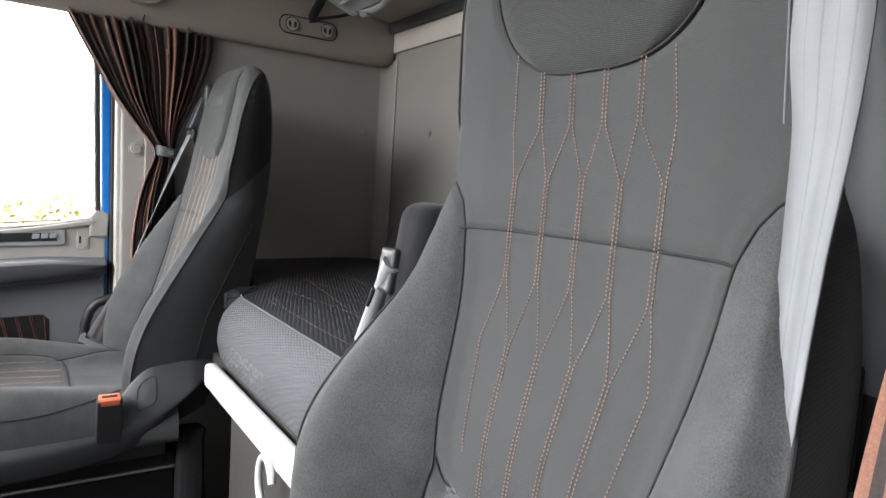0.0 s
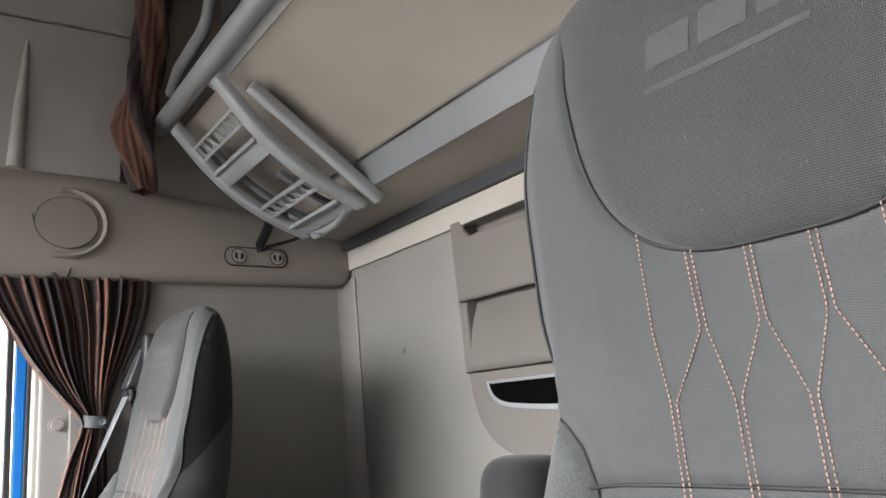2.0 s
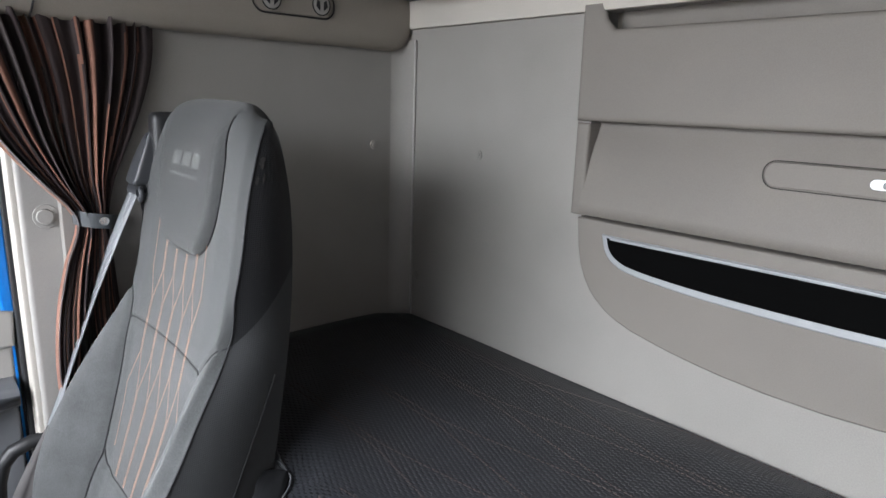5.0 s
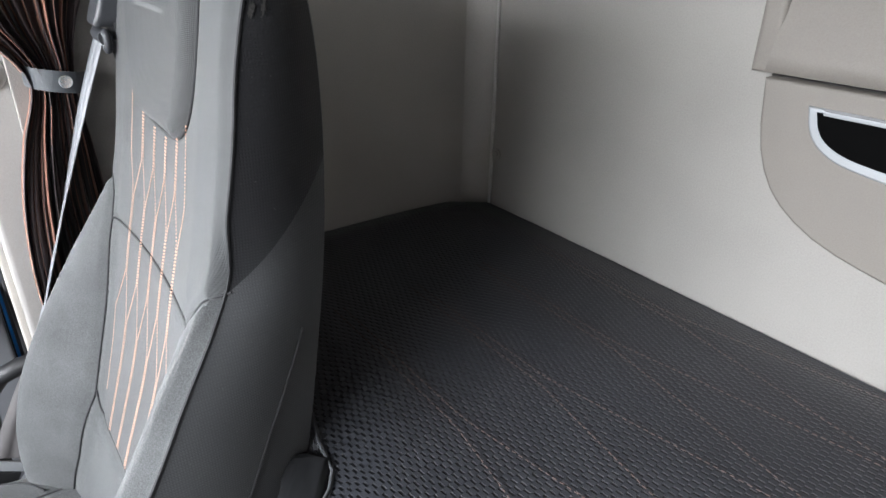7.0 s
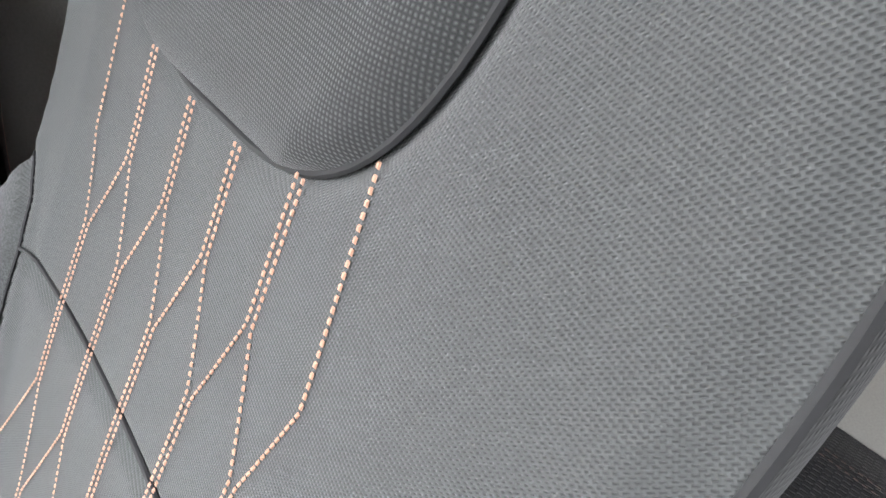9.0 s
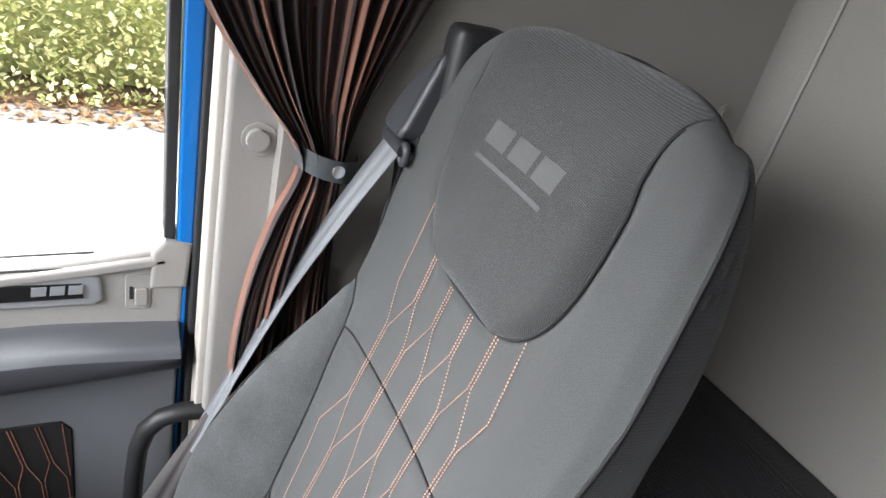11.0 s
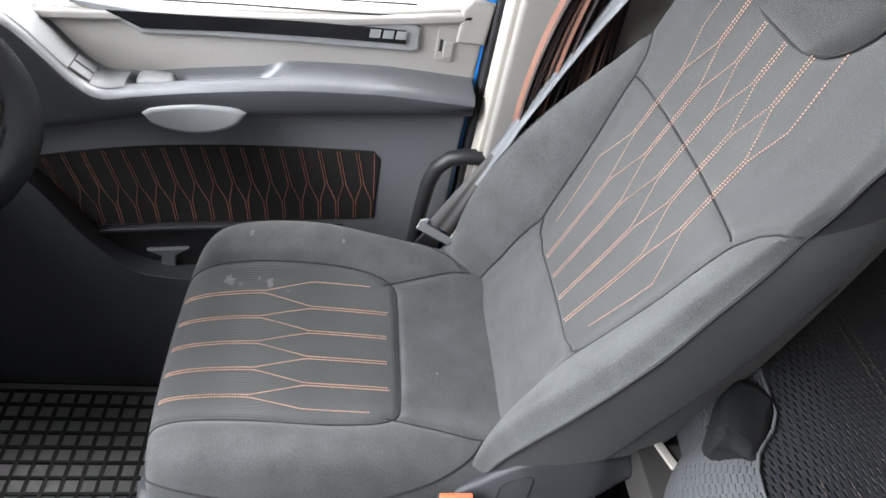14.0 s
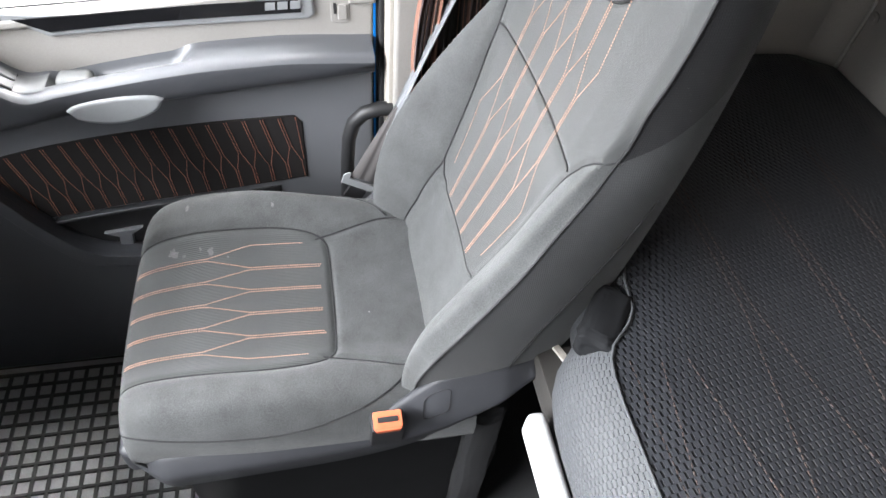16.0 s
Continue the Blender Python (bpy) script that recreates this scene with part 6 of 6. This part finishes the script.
for k in range(3):
    y = 0.515 + 0.0185 * k
    door_bar("badge_block", [(y, 0.7935 + 0.0009 * k), (y + 0.015, 0.7943 + 0.0009 * k), (y + 0.0162, 0.8065 + 0.0009 * k), (y + 0.0012, 0.8057 + 0.0009 * k)], -1.931, -1.9285, "silver", "plain silver badge shape", 0.0005)
latch = door_bar("latch_recess", round_rect(0.612, 0.642, 0.766, 0.818, 0.006, 4), -1.945, -1.9365, "light_trim", "light grey latch", 0.002)
door_bar("latch_slot", [(0.617, 0.782), (0.621, 0.782), (0.621, 0.800), (0.617, 0.800)], -1.94, -1.9355, "seam", "", 0.0)
door_bar("latch_key", round_rect(0.623, 0.638, 0.772, 0.798, 0.003, 3), -1.94, -1.934, "light_trim", "", 0.002)
GROOVE_LOW = [(0.0, 0.789), (0.137, 0.7995), (0.329, 0.8135), (0.572, 0.8275)]
GROOVE_TOP = [(0.0, 0.795), (0.132, 0.805), (0.327, 0.820), (0.579, 0.839)]
under(part("sill_groove", tube([(-1.9365, y, z) for y, z in GROOVE_LOW], 0.0014, 6), "seam"), door)
under(part("sill_groove", tube([(-1.954, y, z) for y, z in GROOVE_TOP], 0.0014, 6), "seam"), door)
door_bar("frame", [(0.669, 0.85), (0.688, 0.85), (0.684, 1.38), (0.660, 1.38)], -1.985, -1.936, "blue", "blue painted window frame", 0.004)
door_bar("window_seal", [(0.654, 0.862), (0.666, 0.862), (0.658, 1.38), (0.645, 1.38)], -1.985, -1.939, "rubber", "black rubber window seal", 0.003)
door_bar("edge_paint", [(0.6785, -0.034), (0.6825, -0.034), (0.6825, 0.849), (0.6785, 0.849)], -1.985, -1.9385, "blue", "thin blue painted edge", 0.0005)
door_bar("door_edge", [(0.668, -0.034), (0.692, -0.034), (0.690, 0.848), (0.668, 0.848)], -1.985, -1.940, "rubber", "dark door edge", 0.002)
door_bar("edge_seal", [(0.690, -0.034), (0.703, -0.034), (0.698, 1.38), (0.684, 1.38)], -1.985, -1.925, "rubber", "black rubber door seal", 0.004)
door_bar("top_frame", [(-0.50, 1.37), (0.66, 1.37), (0.66, 1.39), (-0.50, 1.39)], -1.985, -1.936, "rubber", "", 0.003)
door_bar("front_frame", [(-0.52, 0.70), (-0.46, 0.70), (-0.40, 1.38), (-0.46, 1.38)], -1.985, -1.936, "dark_plastic", "", 0.004)
pane = door_bar("window_pane", [(-0.47, 0.74), (0.655, 0.84), (0.648, 1.375), (-0.41, 1.375)], -1.966, -1.962, "glass", "clear side window pane", 0.0)
pane.visible_shadow = False
door.location.z = 0.022

# door pillar, grab handle, curtain
pillar = thing("pillar_trim", "light grey door pillar trim with cream edge and screw", "pillar trim", kind="structure", place=(-1.88, 0.74, 0))
under(part("cover", slab([(0.705, -0.01), (0.86, -0.01), (0.86, 1.37), (0.700, 1.37)], 0.05, 0.008, 3, facing_x(-1.862)), "light_trim"), pillar)
under(part("edge", slab([(0.696, -0.01), (0.708, -0.01), (0.703, 1.37), (0.691, 1.37)], 0.045, 0.004, 3, facing_x(-1.872)), "cream"), pillar)
under(part("screw_boss", disc(0.019, 0.004, facing_x(-1.860) @ pose(0.737, 1.054, 0), seg=28), "light_trim"), pillar)
under(part("screw_cap", disc(0.0125, 0.010, facing_x(-1.854) @ pose(0.735, 1.054, 0), seg=24, bevel=0.003), "light_trim"), pillar)
grab = thing("grab_handle", "black bent grab handle beside the driver's seat", "handle", place=(-1.875, 0.66, 0.6))
under(part("bar", tube([(-1.868, 0.775, 0.668), (-1.872, 0.72, 0.668), (-1.874, 0.680, 0.667), (-1.876, 0.655, 0.658), (-1.878, 0.638, 0.638), (-1.880, 0.629, 0.605), (-1.882, 0.625, 0.55), (-1.886, 0.622, 0.46), (-1.90, 0.620, 0.36), (-1.915, 0.619, 0.33)], 0.0125, 14), "black_plastic"), grab)


def gathered_curtain(name, label, x, mirror, edges, z0, z1, tie_z, tie_y, seed, deep=0.016, pleats=16, bars=21):
    """A pleated curtain that a tie gathers. edges: rows of z, front y, rear y; mirror: which way it bulges."""
    cur = thing(name, label, "curtain", "cab curtains", place=(x, tie_y, tie_z))
    nu, zs = 150, np.linspace(z0, z1, 60)
    rnd = random.Random(seed)
    ph = [rnd.uniform(0, 6.28) for _ in range(4)]
    verts, kinds = [], []
    for z in zs:
        a, b = curve_at([(e[0], e[1]) for e in edges], z), curve_at([(e[0], e[2]) for e in edges], z)
        wide = b - a
        for i in range(nu):
            u = i / (nu - 1)
            uu = u + 0.012 * math.sin(9 * u * 6.28 + ph[0]) + 0.01 * math.sin(z * 14 + ph[1] + 12 * u)
            amp = min(deep, 0.35 * wide) * (0.6 + 0.4 * math.sin(u * 15 + ph[2]))
            dx = amp * math.sin(u * 6.28 * pleats + ph[3] + 0.9 * math.sin(u * 11 + z * 2)) + 0.35 * amp * math.sin(u * 6.28 * 1.8 * pleats + z * 6)
            verts.append(Vector((x + mirror * (0.016 + dx), a + wide * uu, z + 0.004 * math.sin(u * 50))) - cur.location)
    faces, bands = [], []
    for j in range(len(zs) - 1):
        for i in range(nu - 1):
            faces.append((j * nu + i, j * nu + i + 1, (j + 1) * nu + i + 1, (j + 1) * nu + i))
            c = (i / nu * bars + 0.3 * math.sin(j * 0.05)) % 3
            bands.append("rust" if c < 0.52 else "thin" if 1.70 < c < 1.85 or (bars > 24 and 0.72 < c < 1.2) else "dark")
    ob = mesh_object("cloth", verts, faces, "curtain", cur)
    ob.data.materials.append(M["curtain_orange"])
    ob.data.polygons.foreach_set("material_index", [0 if k == "dark" else 1 for k in bands])
    return cur


EDGES = [(0.50, 0.735, 0.83), (0.70, 0.725, 0.835), (0.80, 0.722, 0.835), (0.90, 0.733, 0.825), (0.98, 0.752, 0.822), (1.04, 0.772, 0.818), (1.07, 0.760, 0.822), (1.11, 0.725, 0.832), (1.18, 0.672, 0.86), (1.25, 0.632, 0.885), (1.31, 0.600, 0.900), (1.362, 0.575, 0.905)]
curtain = gathered_curtain("door_curtain", "dark pleated curtain with rust stripes, tied back", -1.837, 1, EDGES, 0.50, 1.362, 1.03, 0.79, 3)
tie = [(-1.837 + 0.036 * (1 if 0 < a < math.pi else -0.1) * abs(math.sin(a)) + 0.004, 0.802 + 0.034 * math.cos(a), 1.050 - 0.006 * math.cos(a)) for a in np.linspace(0.0, math.pi, 16)]
v, f = surface(lambda i, k: Vector(tie[int(i)]) + Vector((0.002, 0, k)) - curtain.location, range(16), [-0.012, 0.012])
ob = mesh_object("tie_band", v, f, "leather", curtain, "dark grey leatherette tie")
part("tie_stud", disc(0.0075, 0.006, Matrix.Translation(-Vector(curtain.location)) @ facing_x(-1.794) @ pose(0.806, 1.050, 0), seg=20, bevel=0.002), "chrome", curtain, "chrome press stud")

# passenger side, by the open door
EDGES_P = [(0.50, 0.735, 0.83), (0.80, 0.722, 0.835), (0.90, 0.733, 0.825), (0.98, 0.752, 0.822), (1.04, 0.772, 0.818), (1.07, 0.755, 0.822), (1.11, 0.715, 0.832), (1.18, 0.668, 0.86), (1.25, 0.636, 0.885), (1.31, 0.61, 0.900), (1.362, 0.59, 0.905)]
gathered_curtain("door_curtain", "dark pleated curtain with rust stripes, by the open door", -0.136, -1, EDGES_P, 0.50, 1.362, 1.04, 0.79, 8, 0.009, 9, 26)
pil2 = thing("pillar_trim", "light grey pillar trim by the open door", "pillar trim", kind="structure", place=(-0.13, 0.74, 0))
under(part("cover", box(-0.110, -0.065, 0.70, 0.90, -0.01, 1.40, 0.008), "light_trim"), pil2)
beam = thing("overhead_shelf", "beige overhead shelf over the open door", "shelf", place=(-0.06, 0.5, 1.45))
under(part("shelf_body", box(-0.205, -0.11, -0.74, 1.435, 1.372, 1.56, 0.025, seg=3), "beige"), beam)

# ---- front of the cab: steering wheel, dash, floor mat ----
dash = thing("dashboard", "dark dashboard with beige lower trim", "dashboard", place=(-0.96, -0.5, 0.5))
under(part("dash_top", box(-1.90, -0.05, -0.745, -0.16, 0.52, 0.80, 0.05, seg=4), "dark_plastic"), dash)
under(part("dash_lower", box(-1.90, -0.20, -0.745, -0.42, 0.08, 0.55, 0.03, seg=3), "black_plastic"), dash)
wheel = thing("steering_wheel", "black steering wheel with beige hub and spokes", "steering wheel", place=(-1.605, -0.033, 0.878))
WM = pose(0, 0, 0, -24, 0, 0)
part("rim", tube([WM @ Vector((0.219 * math.cos(a), 0.219 * math.sin(a), 0)) for a in np.linspace(0, 2 * math.pi, 49)[:-1]], 0.0165, 12, closed=True), "rim_black", wheel, "black leather rim")
part("hub", slab(round_rect(-0.160, 0.160, -0.135, 0.184, 0.085, 8), 0.05, 0.014, 3, WM @ pose(0, 0, -0.010)), "hub_beige", wheel, "beige hub")
for sgn in (-1, 1):
    sp = part("spoke", slab([(sgn * 0.06, -0.035), (sgn * 0.215, -0.05), (sgn * 0.215, 0.03), (sgn * 0.06, 0.04)][::sgn], 0.03, 0.010, 3, WM @ pose(0, 0, -0.005)), "light_trim", wheel, "beige spoke")
    part("spoke_switch", slab(round_rect(sgn * 0.135 - 0.025, sgn * 0.135 + 0.025, -0.02, 0.012, 0.008, 4), 0.006, 0.002, 2, WM @ pose(0, 0, 0.0)), "grey_plastic", sp)
part("hub_groove", tube([WM @ Vector((x, y, -0.0095)) for x, y in round_rect(-0.138, 0.138, -0.112, 0.164, 0.068, 8)], 0.0022, 6, closed=True), "seam", wheel)
part("column", tube([WM @ Vector((0, 0, -0.03)), WM @ Vector((0, 0, -0.20)), (0, -0.30, -0.30)], [0.045, 0.05, 0.05], 16), "black_plastic", wheel)

mat = thing("floor_mat", "black rubber floor mat with raised grid ribs", "floor mat", place=(-1.6, 0.1, -0.012))
# sheet paler than the ribs: its reflected light is put into the grey
part("sheet", slab(round_rect(-0.282, 0.335, -0.80, 0.215, 0.02), 0.008, 0.002, 2, pose(0, 0, 0.008)), "rubber_pad", mat, "dull grey rubber sheet")
bm = None
for k in range(20):
    x = -0.262 + 0.0310 * k
    bm = box(x - 0.0035, x + 0.0035, -0.79, 0.205, 0.006, 0.0135, 0.001, bm, seg=1)
for k in range(33):
    y = -0.793 + 0.0310 * k
    bm = box(-0.265, 0.330, y - 0.0035, y + 0.0035, 0.006, 0.0132, 0.001, bm, seg=1)
part("ribs", bm, "rubber", mat, "black ribs")
strip_ = thing("seat_rail_strip", "worn steel floor strip beside the seat pedestal", "floor strip", place=(-1.6, 0.31, 0))
part("strip", box(-0.22, 0.36, -0.012, 0.012, -0.012, 0.010, 0.002), "steel", strip_)
box_ = thing("engine_tunnel", "dark carpeted engine tunnel between the seats", "tunnel", place=(-0.96, 0.3, 0))
part("cover", box(-0.28, 0.28, -0.60, 0.50, -0.012, 0.16, 0.03, seg=3), "carpet", box_)
pouch = thing("seat_side_bag", "black bag hanging behind the driver's seat", "bag", place=(-1.42, 0.85, 0.3))
bm = box(-0.045, 0.02, -0.09, -0.03, -0.312, 0.17, 0.022, seg=3)
bmesh.ops.subdivide_edges(bm, edges=bm.edges[:], cuts=5, use_grid_fill=True)
for v in bm.verts:
    q = v.co * 22
    v.co += Vector((noise.noise(q), noise.noise(q + Vector((9, 0, 0))), 0.4 * noise.noise(q + Vector((0, 7, 0))))) * 0.012
part("bag", bm, "net", pouch)

# ---- outside ----
tagged(part("ground", box(-400, 400, -400, 400, -1.45, -1.40, 0.0), "asphalt", smooth=False), "worn grey concrete yard", "ground", kind="structure")
rnd = random.Random(11)
hedge = thing("hedge", "yellow-green hedge of mixed leaves along the yard", "hedge", kind="stuff", place=(-10.0, 2, -1.4))
for nm, mt, count, zr, xr in (("leaves", "leaf", 14000, 2.3, 0.9), ("pale_leaves", "leaf_pale", 13000, 2.4, 1.0), ("litter", "dry_leaf", 5000, 0.06, 1.6)):
    verts, faces = [], []
    for _ in range(count):
        y = rnd.uniform(-11, 11)
        z = zr * (0.85 + 0.3 * noise.noise(Vector((y * 0.5, 0, 7)))) * rnd.random() ** 1.1
        lump = 0.5 * noise.noise(Vector((y * 0.7, z * 0.9, 2.2)))
        x = (xr + lump) * (1 - 0.45 * (z / zr) ** 2) * rnd.uniform(0.45, 1.0) if nm != "litter" else rnd.uniform(0.6, 1.6)
        r = rnd.uniform(0.025, 0.065)
        flat = 0.4 if nm == "litter" else 1.0
        q = Euler((rnd.uniform(-flat, flat), rnd.uniform(-flat, flat), rnd.uniform(0, 6.28))).to_matrix()
        i = len(verts)
        verts += [Vector((x, y, z)) + q @ Vector(p) * r for p in ((-1, 0, 0), (0, -0.55, 0.15), (1, 0, 0), (0, 0.55, 0.15))]
        faces += [(i, i + 1, i + 2), (i, i + 2, i + 3)]
    mesh_object(nm, verts, faces, mt, hedge, smooth=False)
part("branches", box(-0.4, 0.30, -11, 11, 0, 1.4, 0.3), "bark", hedge)
tagged(part("ground_verge", box(-40, -9.0, -60, 60, -1.42, -1.385, 0.01), "soil"), "brown leaf-strewn verge under the hedge", "ground", kind="structure")
tagged(part("backdrop", box(-46, -45, -90, 60, -1.4, 40, 0.0), "white_sky", smooth=False), "plain white overcast sky beyond the hedge", "backdrop", kind="structure")
